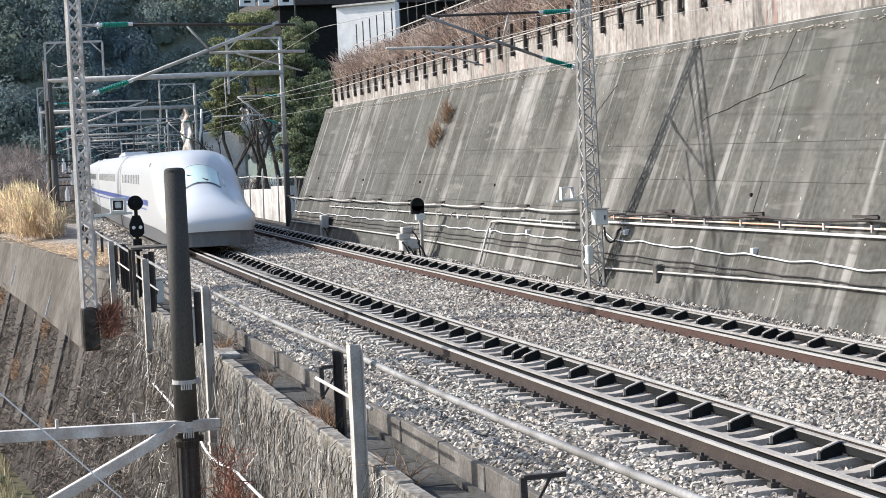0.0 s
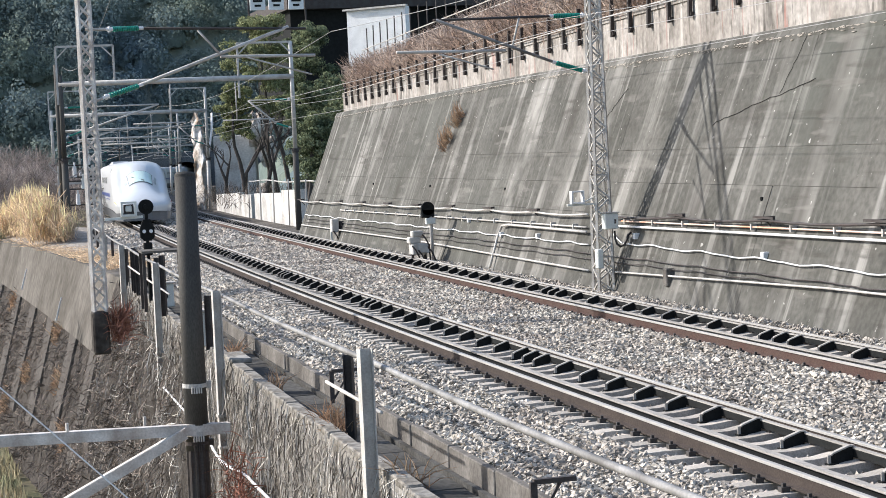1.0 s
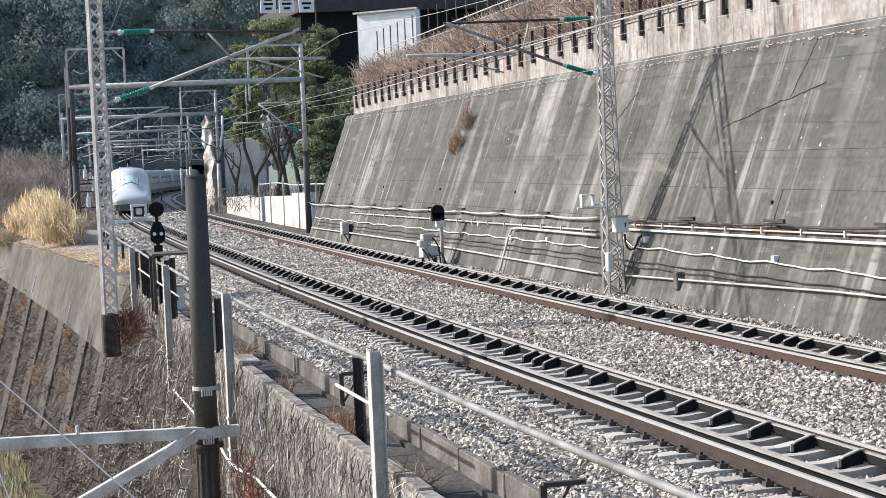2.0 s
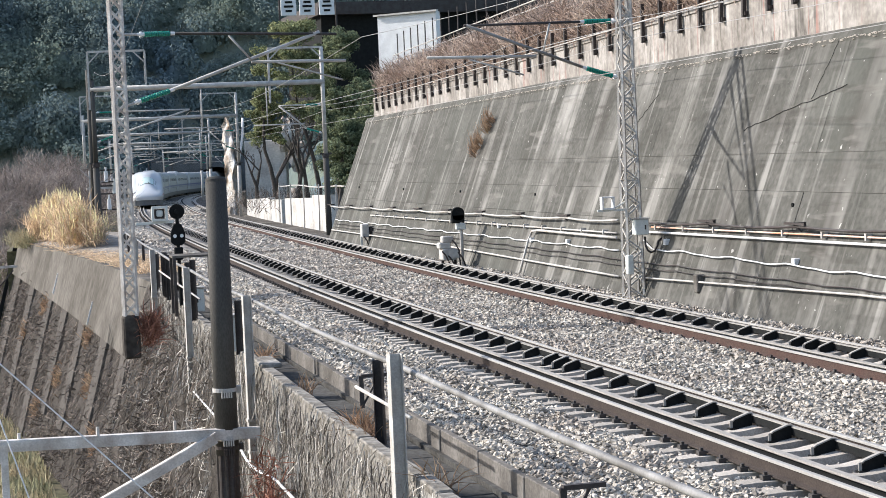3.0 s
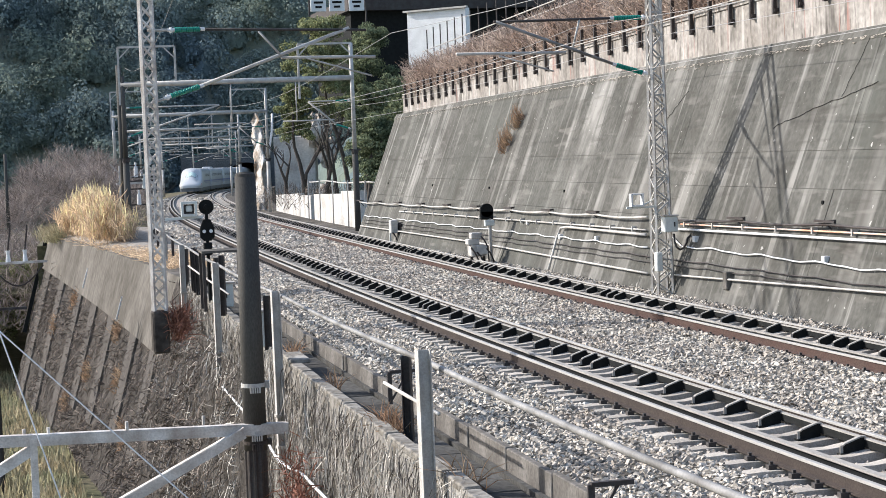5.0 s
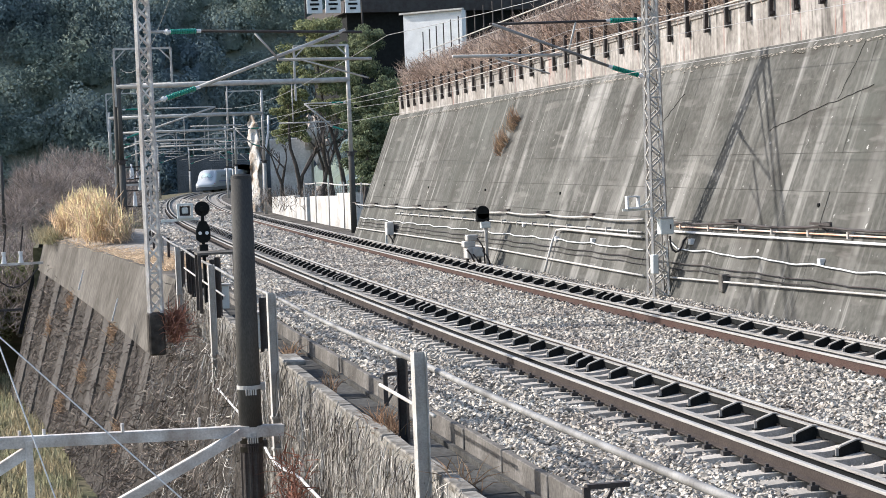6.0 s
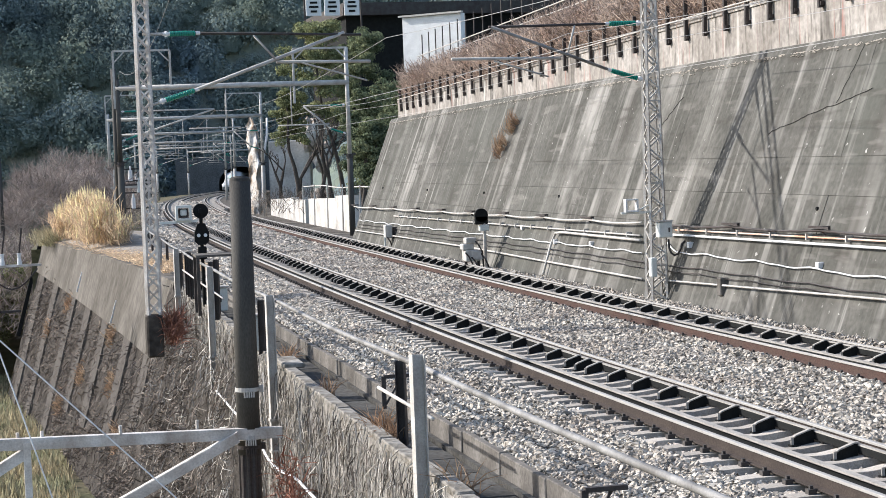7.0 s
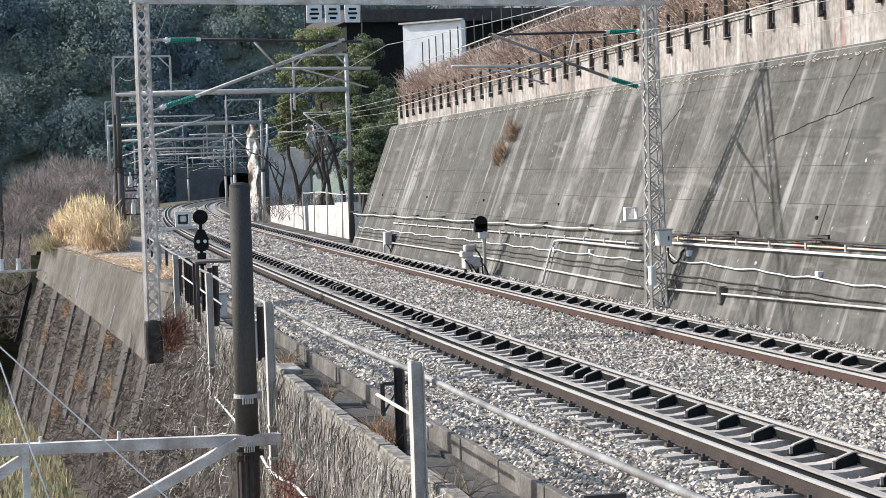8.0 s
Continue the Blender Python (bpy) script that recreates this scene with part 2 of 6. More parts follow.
M_PALEROCK = material("sprayed_concrete", (0.62, 0.595, 0.56), 0.95, var=0.25, scale=0.9, fine=4, bump=0.6, dist=0.06, tint=(0.24, 0.18, 0.13))
M_STAINED = material("stained_concrete", (0.56, 0.55, 0.53), 0.95, var=0.2, scale=0.6, fine=6, bump=0.3, dist=0.02, tint=(0.36, 0.34, 0.315))
M_PATH = material("path_litter", (0.34, 0.31, 0.275), 0.95, var=0.45, scale=1.6, fine=9, bump=0.6, dist=0.03, tint=(0.21, 0.175, 0.14))
M_GRASS = material("grass", (0.30, 0.30, 0.19), 0.9, var=0.3, scale=0.5, fine=5, bump=0.0, tint=(0.36, 0.30, 0.20), island=0.4, leafy=0.3)


def wall_material(name, light, dark, runs):
    """Weathered concrete with runs of lime, rust and dirt down the slope. runs: (scale, squash, from, to, colour, amount, seed)."""
    m = material(name, light, 0.92, var=0.28, scale=0.55, fine=7, bump=0.35, dist=0.012, tint=dark)
    n, l = m.node_tree.nodes, m.node_tree.links
    b = n["Principled BSDF"]
    c = b.inputs["Base Color"].links[0].from_socket
    co = n.new("ShaderNodeTexCoord")
    for scale, sz, lo, hi, colour, amount, seed in runs:
        mp = n.new("ShaderNodeMapping")
        mp.inputs["Scale"].default_value = (0.01, 1.0, sz)
        mp.inputs["Location"].default_value = (seed, seed * 1.7, 0)
        l.new(co.outputs["Object"], mp.inputs[0])
        t = n.new("ShaderNodeTexNoise")
        t.inputs["Scale"].default_value, t.inputs["Detail"].default_value = scale, 4
        l.new(mp.outputs[0], t.inputs["Vector"])
        r = n.new("ShaderNodeMapRange")
        r.inputs["From Min"].default_value, r.inputs["From Max"].default_value = lo, hi
        r.inputs["To Max"].default_value = amount
        l.new(t.outputs["Fac"], r.inputs[0])
        # the runs break up along their length
        br = n.new("ShaderNodeTexNoise")
        br.inputs["Scale"].default_value, br.inputs["Detail"].default_value = 0.9, 4
        l.new(co.outputs["Object"], br.inputs["Vector"])
        sharp = n.new("ShaderNodeMapRange")
        sharp.inputs["From Min"].default_value, sharp.inputs["From Max"].default_value = 0.3, 0.62
        l.new(br.outputs["Fac"], sharp.inputs[0])
        mu = n.new("ShaderNodeMath")
        mu.operation = "MULTIPLY"
        l.new(r.outputs[0], mu.inputs[0])
        l.new(sharp.outputs[0], mu.inputs[1])
        x = n.new("ShaderNodeMix")
        x.data_type = "RGBA"
        l.new(mu.outputs[0], x.inputs["Factor"])
        l.new(c, x.inputs["A"])
        x.inputs["B"].default_value = (*colour, 1)
        c = x.outputs["Result"]
    l.new(c, b.inputs["Base Color"])
    return m


LIME, DIRT, RUST = (0.30, 0.29, 0.272), (0.045, 0.041, 0.036), (0.25, 0.10, 0.08)
M_PANEL = wall_material("weathered_wall", (0.104, 0.101, 0.092), (0.066, 0.065, 0.058), [
    (1.1, 0.05, 0.54, 0.64, LIME, 0.7, 3.1), (2.6, 0.05, 0.57, 0.66, LIME, 0.6, 9.4), (0.16, 0.5, 0.50, 0.62, (0.085, 0.088, 0.078), 0.6, 61.0), (0.7, 0.12, 0.52, 0.66, DIRT, 0.6, 17.3), (0.5, 1.6, 0.54, 0.66, DIRT, 0.45, 23.0), (5.0, 1.2, 0.69, 0.72, (0.4, 0.39, 0.37), 0.8, 31.0), (0.5, 9.0, 0.57, 0.68, DIRT, 0.55, 53.0), (0.35, 7.0, 0.60, 0.68, (0.2, 0.19, 0.175), 0.5, 71.0)])
M_PARAPET = wall_material("parapet_wall", (0.34, 0.318, 0.295), (0.21, 0.19, 0.17), [
    (2.2, 0.12, 0.52, 0.66, DIRT, 0.75, 5.1), (6.0, 0.2, 0.56, 0.62, DIRT, 0.6, 77.0), (5.0, 0.06, 0.61, 0.67, RUST, 0.6, 12.7), (3.0, 0.10, 0.58, 0.68, (0.5, 0.48, 0.45), 0.7, 19.9)])


# ---- the ground and the large forms ----
def strands(count, fn, width, name, mat, seed, label, category):
    """Many thin bent strips (dry stems, blades, twigs) in one mesh; fn gives root, tip and bow."""
    rng = random.Random(seed)
    vs, fs = [], []
    for _ in range(count):
        a, b, bow = fn(rng)
        w = width * rng.uniform(0.6, 1.3)
        d = (b - a)
        side = d.cross(Vector((rng.uniform(-1, 1), rng.uniform(-1, 1), rng.uniform(-0.3, 0.3))))
        side = side.normalized() * w / 2 if side.length > 1e-6 else Vector((w / 2, 0, 0))
        k = len(vs)
        mid = (a + b) / 2 + bow
        vs += [a - side, a + side, mid - side * 0.8, mid + side * 0.8, b]
        fs += [(k, k + 1, k + 3, k + 2), (k + 2, k + 3, k + 4)]
    me = bpy.data.meshes.new(name)
    me.from_pydata([tuple(v) for v in vs], [], fs)
    me.materials.append(mat)
    return tagged(new(name, me), label, category, kind="stuff")


def build_ground():
    def valley(u, v):
        x, y = -2500 + 5000 * u, -1200 + 5000 * v
        return Vector((x, y, -9.0))
    tagged(part("ground", grid_surface(valley, 20, 20), M_EARTH), "dry brown and green valley floor below the railway", "ground", kind="structure")
    # the body of the railway bank under both tracks
    st = stretch_of(-20, 470)
    body = sweep([(-2.80, -0.40), (-2.2, -0.26), (-1.5, -0.23), (-1.25, -0.27), (-0.6, -0.31), (0.6, -0.31), (1.25, -0.27), (1.5, -0.22), (3.0, -0.22), (3.25, -0.27), (3.9, -0.31), (5.1, -0.31), (5.7, -0.27), (6.0, -0.25), (9.5, -0.3), (9.5, -9.5), (-2.80, -9.5)], st)
    tagged(part("ballast_bed", body, M_BALLAST), "grey crushed stone ballast under two railway tracks", "ballast", kind="structure")
    far = sweep([(-9.5, -0.55), (-2.8, -0.6), (-2.8, -9.5), (-9.5, -9.5)], stretch_of(101, 470))
    tagged(part("bank_top", far, M_EARTH), "earth shoulder beside the railway with dry grass", "bank", kind="structure")

    def grassy(rng):
        y = rng.uniform(62, 112)
        x = rng.uniform(-5, 3.4)
        a = Vector((x, y, -9))
        return a, a + Vector((rng.gauss(0, 0.15), rng.gauss(0, 0.15), rng.uniform(0.2, 0.7))), Vector((0, 0, 0))
    strands(12000, grassy, 0.10, "valley_grass", M_GRASS, 5, "patchy green and straw grass at the foot of the bank", "grass")


def build_ballast_stones():
    """Crushed stones between and beside the rails."""
    rng = np.random.default_rng(4)
    cube = np.array([(-1, -1, -.7), (1, -1, -.8), (1, 1, -.6), (-1, 1, -.7), (-.7, -.8, .8), (.9, -.6, .6), (.6, .8, .9), (-.8, .7, .7)]) * np.array([0.85, 0.5, 0.5])
    faces = np.array([(0, 1, 5, 4), (1, 2, 6, 5), (2, 3, 7, 6), (3, 0, 4, 7), (4, 5, 6, 7)])
    zones = [(-2.74, -0.85, 15, 70, 520), (0.86, 3.62, 17, 75, 430), (5.35, 6.35, 24, 70, 150), (-0.45, 0.5, 15, 50, 300), (4.0, 4.95, 22, 50, 120), (-2.7, -1.3, 70, 125, 70), (0.9, 3.5, 75, 125, 70), (-2.7, -1.3, 125, 230, 26), (0.9, 3.5, 125, 230, 26)]
    V, F, off = [], [], 0
    for l0, l1, s0, s1, dens in zones:
        n = int((l1 - l0) * (s1 - s0) * dens * 0.87)
        u = rng.random(n)
        s = s0 + (s1 - s0) * u ** 1.5
        la = rng.uniform(l0, l1, n)
        size = rng.uniform(0.024, 0.052, n) * (1 + 0.6 * (s - 15) / 45)
        z = np.where(la < -1.5, -0.20 + (la + 1.5) * 0.12, -0.20) + rng.uniform(-0.04, 0.03, n)
        near = np.minimum(np.abs(la), np.abs(la - SPACING))
        z = z - np.where(near < 0.5, 0.10, np.where(near < 1.22, np.where(la > 2.2, -0.035, 0.05), 0.0))
        if s0 >= 70:
            size = size * (1.5 if s0 < 100 else 1.9)
        th = np.interp(s, _s, _th)
        x = np.interp(s, _s, _x) + la * np.cos(th)
        y = np.interp(s, _s, _y) - la * np.sin(th)
        z = z + np.interp(s, _s, _z)
        pts = cube[None] + rng.uniform(-0.34, 0.34, (n, 8, 3))
        a, b = rng.uniform(0, 6.28, n), rng.uniform(-1.2, 1.2, n)
        ca, sa, cb, sb = np.cos(a), np.sin(a), np.cos(b), np.sin(b)
        X = pts[..., 0] * ca[:, None] - pts[..., 1] * sa[:, None]
        Y = pts[..., 0] * sa[:, None] + pts[..., 1] * ca[:, None]
        Z = pts[..., 2] * cb[:, None] - X * sb[:, None]
        X = X * cb[:, None] + pts[..., 2] * sb[:, None]
        P = np.stack([X, Y, Z * 0.9], -1) * size[:, None, None] + np.stack([x, y, z], -1)[:, None]
        V.append(P.reshape(-1, 3))
        F.append((faces[None] + 8 * np.arange(n)[:, None, None]).reshape(-1, 4) + off)
        off += 8 * n
    V, F = np.concatenate(V), np.concatenate(F)
    me = bpy.data.meshes.new("ballast_stones")
    me.vertices.add(len(V))
    me.vertices.foreach_set("co", V.ravel())
    me.loops.add(F.size)
    me.loops.foreach_set("vertex_index", F.ravel().astype(np.int32))
    me.polygons.add(len(F))
    me.polygons.foreach_set("loop_start", np.arange(0, F.size, 4, dtype=np.int32))
    me.update(calc_edges=True)
    me.shade_flat()
    me.materials.append(M_STONE)
    tagged(new("ballast_stones", me), "loose grey and brown crushed ballast stones", "ballast stones", kind="stuff")


def build_track(name, lat, label):
    track = tagged(new(name), label, "railway track", group="railway tracks")
    st = stretch_of(-10, 470, 2.0, 6.0)
    head = [(-0.034, -0.03), (-0.034, -0.006), (-0.024, 0.0), (0.024, 0.0), (0.034, -0.006), (0.034, -0.03)]
    web = [(-0.07, -0.17), (-0.07, -0.155), (-0.012, -0.135), (-0.012, -0.04), (-0.034, -0.03), (0.034, -0.03), (0.012, -0.04), (0.012, -0.135), (0.07, -0.155), (0.07, -0.17)]
    for side, dz in ((-1, CANT / 2), (1, -CANT / 2)):
        o = lat + side * 0.75
        r = part("rail", sweep([(o + a, dz + b) for a, b in web], st), M_RAIL if lat == 0 else M_RAILRED, track, "brown rusty rail")
        part("rail_head", sweep([(o + a, dz + b) for a, b in head], st), M_HEAD, r, "shiny worn running surface")
        # angle along the inside of the rail
        g = lat + (-0.46 if side < 0 else 0.57)
        if side < 0:
            part("guard_rail", sweep([(g - 0.045, dz - 0.035), (g - 0.045, dz - 0.012), (g + 0.045, dz - 0.012), (g + 0.045, dz - 0.1), (g + 0.03, dz - 0.1), (g + 0.03, dz - 0.035)], st), M_GUARD, track, "pale steel guard angle")
            # added black strip: fills the gap to the rail with painted shade
            part("gap_shade", sweep([(g - 0.23, dz - 0.085), (g - 0.23, dz - 0.07), (g + 0.03, dz - 0.07), (g + 0.03, dz - 0.085)], st), M_BLACK, track, "black strip for the shaded gap beside the rail")
        else:
            part("guard_rail", sweep([(g - 0.02, dz - 0.12), (g - 0.02, dz - 0.03), (g, dz - 0.03), (g, dz - 0.12)], st), M_BLACK, track, "black guard angle")
            part("guard_edge", sweep([(g - 0.025, dz - 0.03), (g - 0.025, dz - 0.012), (g + 0.03, dz - 0.012), (g + 0.03, dz - 0.03)], st), M_GUARD, track, "pale worn edge of the guard angle")
    # one sleeper, with its fastenings, shared by all
    bm = bmesh.new()
    sec = [(-1.2, 0.10, -0.185), (-1.02, 0.115, -0.172), (-0.55, 0.115, -0.172), (-0.3, 0.09, -0.205), (0.3, 0.09, -0.205), (0.55, 0.115, -0.172), (1.02, 0.115, -0.172), (1.2, 0.10, -0.185)]
    rows = []
    for x, w, z in sec:
        rows.append([bm.verts.new(p) for p in ((x, -w - 0.02, -0.36), (x, -w, z), (x, w, z), (x, w + 0.02, -0.36))])
    for a, b in zip(rows, rows[1:]):
        for k in range(3):
            bm.faces.new((a[k], a[k + 1], b[k + 1], b[k]))
    bm.faces.new(rows[0])
    bm.faces.new(rows[-1][::-1])
    bmesh.ops.recalc_face_normals(bm, faces=bm.faces[:])
    sleeper = mesh_of(bm, "sleeper", M_SLEEPER)
    bm = bmesh.new()
    box(bm, (-0.045, -0.045, -0.175), (0.045, 0.045, -0.12))
    box(bm, (-0.018, -0.018, -0.125), (0.018, 0.018, -0.085))
    clip = mesh_of(bm, "fastening", M_DARKSTEEL)
    # bracket of the guard on the far rail: a plate with a raised flange and a foot
    bm = bmesh.new()
    prof = [(0.29, -0.19), (0.29, -0.09), (0.31, -0.07), (0.50, -0.005), (0.55, -0.005), (0.55, -0.19)]
    a = [bm.verts.new((x, -0.012, z)) for x, z in prof]
    b = [bm.verts.new((x, 0.012, z)) for x, z in prof]
    bm.faces.new(a)
    bm.faces.new(b[::-1])
    for k in range(len(prof)):
        bm.faces.new((a[k], b[k], b[(k + 1) % 6], a[(k + 1) % 6]))
    box(bm, (0.24, -0.05, -0.19), (0.36, 0.05, -0.168))
    edge = [(0.285, -0.19), (0.285, -0.08), (0.31, -0.06), (0.50, 0.005), (0.56, 0.005)]
    for (x0, z0), (x1, z1) in zip(edge, edge[1:]):
        bar(bm, (x0, 0, z0), (x1, 0, z1), 0.06, 0.016, mat=1)
    bmesh.ops.recalc_face_normals(bm, faces=bm.faces[:])
    bracket = mesh_of(bm, "guard_bracket", [M_BLACK, M_GUARD])
    rng = random.Random(7)
    n, s = 0, 13.0
    while s < 175:
        sl = part("sleeper", sleeper, None, track, m=frame_at(s, lat, rng.uniform(-0.012, 0.004), rng.uniform(-0.6, 0.6)))
        for o in ((-0.875, -0.625, 0.625, 0.875) if s < 70 else (-0.875,)):
            part("fastening", clip, None, sl, m=pose(o, 0, 0))
        if n % 2 == 0 or n % 11 == 5:
            part("guard_bracket", bracket, None, track, m=frame_at(s + 0.12, lat, -CANT / 2))
        n += 1
        s += 0.587
    bm = bmesh.new()
    while s < 385:
        box(bm, (-1.2, -0.11, -0.36), (1.2, 0.11, -0.175), frame_at(s, lat))
        s += 0.587
    tagged(part("sleeper_row", bm, M_SLEEPER, track), kind="stuff")
    return track


def build_wall():
    """The great wall: cast panels with open joints on a thick backing, a ledge and an upper parapet."""
    def back(u, v):
        y = -20 + 104 * u
        prof = [(-1.2, 0.0), (ledge(y), 0.0), (ledge(y), 6.0), (-1.2, 6.0)]
        z, o = prof[int(round(v * 3))]
        return Vector((wall_x(y, z) + 0.05 + o, y, z - 0.02))
    w = part("wall_east", grid_surface(back, 52, 3), M_DARKSTEEL)
    w.data.materials[0] = M_CURB
    tagged(w, "tall weathered grey concrete retaining wall beside the track", "retaining wall", kind="structure")
    joints = [-20, -6, 5, 14.5, 24.6, 34.3, 44.1, 53.3, 63.2, 73.4, 84.0]
    lifts = [-0.9, 1.45, 2.22, 3.0, 5.32]
    rng = random.Random(3)
    for y0, y1 in zip(joints, joints[1:]):
        for z0, z1 in zip(lifts, lifts[1:]):
            bm = bmesh.new()
            g = 0.007 if z0 in (-0.9, 1.45, 3.0) else 0.004
            push = rng.uniform(-0.006, 0.006)
            n = 4
            def heights(y):
                return z0 + g * 0.6, (ledge(y) + 0.02 if z1 > 5 else z1) - g * 0.6
            f = [[bm.verts.new((wall_x(y, z) + push, y, z)) for z in heights(y)] for y in np.linspace(y0 + g, y1 - g, n)]
            b = [[bm.verts.new((wall_x(y, z) + 0.1, y, z)) for z in heights(y)] for y in np.linspace(y0 + g, y1 - g, n)]
            for k in range(n - 1):
                bm.faces.new((f[k][0], f[k + 1][0], f[k + 1][1], f[k][1]))
                bm.faces.new((f[k][1], f[k + 1][1], b[k + 1][1], b[k][1]))
                bm.faces.new((f[k][0], f[k + 1][0], b[k + 1][0], b[k][0]))
            for k in (0, n - 1):
                bm.faces.new((f[k][0], f[k][1], b[k][1], b[k][0]))
            bmesh.ops.recalc_face_normals(bm, faces=bm.faces[:])
            part("panel", bm, M_PANEL, w)
    # small drain holes
    for y in np.arange(16, 84, 9.3):
        z = 1.95
        p = Vector((wall_x(y, z), y, z))
        bm = bmesh.new()
        tube(bm, p + Vector((-0.04, 0, 0)), p + Vector((0.1, 0, 0)), 0.042, seg=8)
        part("drain_hole", bm, M_BLACK, w)
    # cracks across the cast face
    for k, (y0, z0, y1, z1) in enumerate(((36.4, 3.92, 33.8, 4.34), (38.4, 3.55, 36.4, 3.92), (34.82, 5.3, 35.3, 4.1), (46.2, 3.7, 44.9, 4.6))):
        bm = bmesh.new()
        pts = []
        for q in range(13):
            t = q / 12
            y, z = y0 + (y1 - y0) * t + rng.gauss(0, 0.02), z0 + (z1 - z0) * t + rng.gauss(0, 0.015)
            pts.append((wall_x(y, z) - 0.012, y, z))
        pipe(bm, pts, 0.006, 5)
        part("crack", bm, M_BLACK, w, "dark open crack")
    bm = bmesh.new()
    for _ in range(1000):
        y = rng.uniform(14, 84)
        z = ledge(y) + 0.02 + rng.gauss(0, 0.009) - 0.12 * rng.random() ** 9
        ln, h = rng.uniform(0.015, 0.1), rng.uniform(0.004, 0.016)
        x = wall_x(y, min(z, ledge(y))) - 0.028
        q = [bm.verts.new((x + o, y + d, z + e)) for o in (0.0, 0.06) for d, e in ((-ln, 0), (0.1 * ln, -h), (ln, rng.uniform(-0.02, 0.02)), (-0.2 * ln, h))]
        for f in ((0, 1, 2, 3), (0, 1, 5, 4), (1, 2, 6, 5), (2, 3, 7, 6), (3, 0, 4, 7)):
            bm.faces.new([q[i] for i in f])
    bmesh.ops.recalc_face_normals(bm, faces=bm.faces[:])
    tagged(part("lime_crust", bm, M_SLEEPER, w), "white lime crust along the lip of the wall", kind="stuff")
    # end return of the wall
    bm = bmesh.new()
    a = [bm.verts.new((wall_x(84, z) + o, y, z)) for y in (84.0, 84.5) for z, o in ((-1.2, 0), (4.87, 0), (4.87, 6), (-1.2, 6))]
    for q in ((0, 1, 2, 3), (4, 5, 6, 7), (0, 1, 5, 4), (1, 2, 6, 5)):
        bm.faces.new([a[i] for i in q])
    bmesh.ops.recalc_face_normals(bm, faces=bm.faces[:])
    part("wall_end", bm, M_PANEL, w)
    # the parapet above the ledge, rising towards the near end
    def top(y):
        return 5.95 + (84 - y) * 0.018

    def para(u, v):
        y = -20 + 104.6 * u
        x = wall_x(y, 5.3)
        b = ledge(y)
        xb = wall_x(y, b)
        prof = [(xb - 0.02, b - 0.08), (xb - 0.02, b + 0.03), (xb + 0.10, b + 0.22), (x + 0.25, b + 0.25), (x + 0.26, top(y) - 0.12), (x + 0.22, top(y) - 0.12), (x + 0.22, top(y)), (x + 0.62, top(y)), (x + 0.62, b - 0.08)]
        px, pz = prof[int(round(v * 8))]
        return Vector((px, y, pz))
    p = part("parapet", grid_surface(para, 60, 8), [M_PARAPET, M_PANEL])
    for face in p.data.polygons:
        # the sloping lip weathers like the wall below it
        if face.center.z < ledge(face.center.y) + 0.23:
            face.material_index = 1
    tagged(p, "pale concrete parapet with rust-red runs on top of the retaining wall", "parapet", kind="structure")
    # fence: dark steel posts bolted to the parapet, with wires
    fence = tagged(new("parapet_fence"), "dark steel posts along the parapet, overgrown with dry vines", "fence")
    bm = bmesh.new()
    box(bm, (-0.05, -0.05, -0.55), (0.05, 0.05, 0.5), bevel=0.008)
    box(bm, (-0.02, -0.09, -0.5), (0.1, 0.09, -0.42))
    post = mesh_of(bm, "post", M_DARKSTEEL)
    y = 15.0
    while y < 84:
        part("post", post, None, fence, m=pose(wall_x(y, 5.3) + 0.18, y, top(y), rng.uniform(-1.5, 1.5), rng.uniform(-1.5, 1.5), 0))
        y += 1.4
    for dz in (0.02,):
        bm = bmesh.new()
        pipe(bm, [(wall_x(q, 5.3) + 0.12, q, top(q) + dz) for q in np.arange(15, 84.5, 3)], 0.018, 6)
        part("rail_wire", bm, M_GALV, fence)
    # the overgrown slope behind it
    def slope(u, v):
        y = -10 + 95 * u
        x = wall_x(y, 5.3) + 0.6 + 8.0 * v
        z = top(y) - 0.1 + 3.4 * v + 0.3 * noise.noise(Vector((x * 0.7, y * 0.4, 0)))
        if y > 84:
            z -= (y - 84) * 0.02
        return Vector((x, y, z))
    sl = part("upper_slope", grid_surface(slope, 60, 10), M_EARTH)
    tagged(sl, "brown earth slope above the retaining wall", "slope", kind="structure")

    def stem(rng):
        y = rng.uniform(14, 84.6)
        v = rng.random() ** 1.5
        a = slope((y + 10) / 95, v * 0.9)
        h = rng.uniform(0.3, 1.5) * (1.0 if v > 0.1 else 1.15)
        return a, a + Vector((rng.gauss(-0.15, 0.4), rng.gauss(0, 0.5), h)), Vector((rng.gauss(0, 0.2), rng.gauss(0, 0.2), rng.uniform(0, 0.3)))
    def curtain(rng):
        y = rng.uniform(14, 84.4)
        a = Vector((wall_x(y, 5.3) + rng.uniform(0.3, 0.9), y, top(y) + 1.3 * rng.random() ** 1.3))
        return a, a + Vector((rng.gauss(-0.1, 0.15), rng.gauss(0, 0.25), rng.uniform(-0.5, 0.6))), Vector((rng.gauss(-0.05, 0.1), rng.gauss(0, 0.12), 0.1))
    strands(16000, curtain, 0.032, "fence_vines", M_BROWNVINE, 13, "brown leafless vines grown through the fence", "vines")
    strands(24000, stem, 0.042, "dry_vines", M_BROWNVINE, 12, "tangle of brown leafless vines on the slope", "vines")


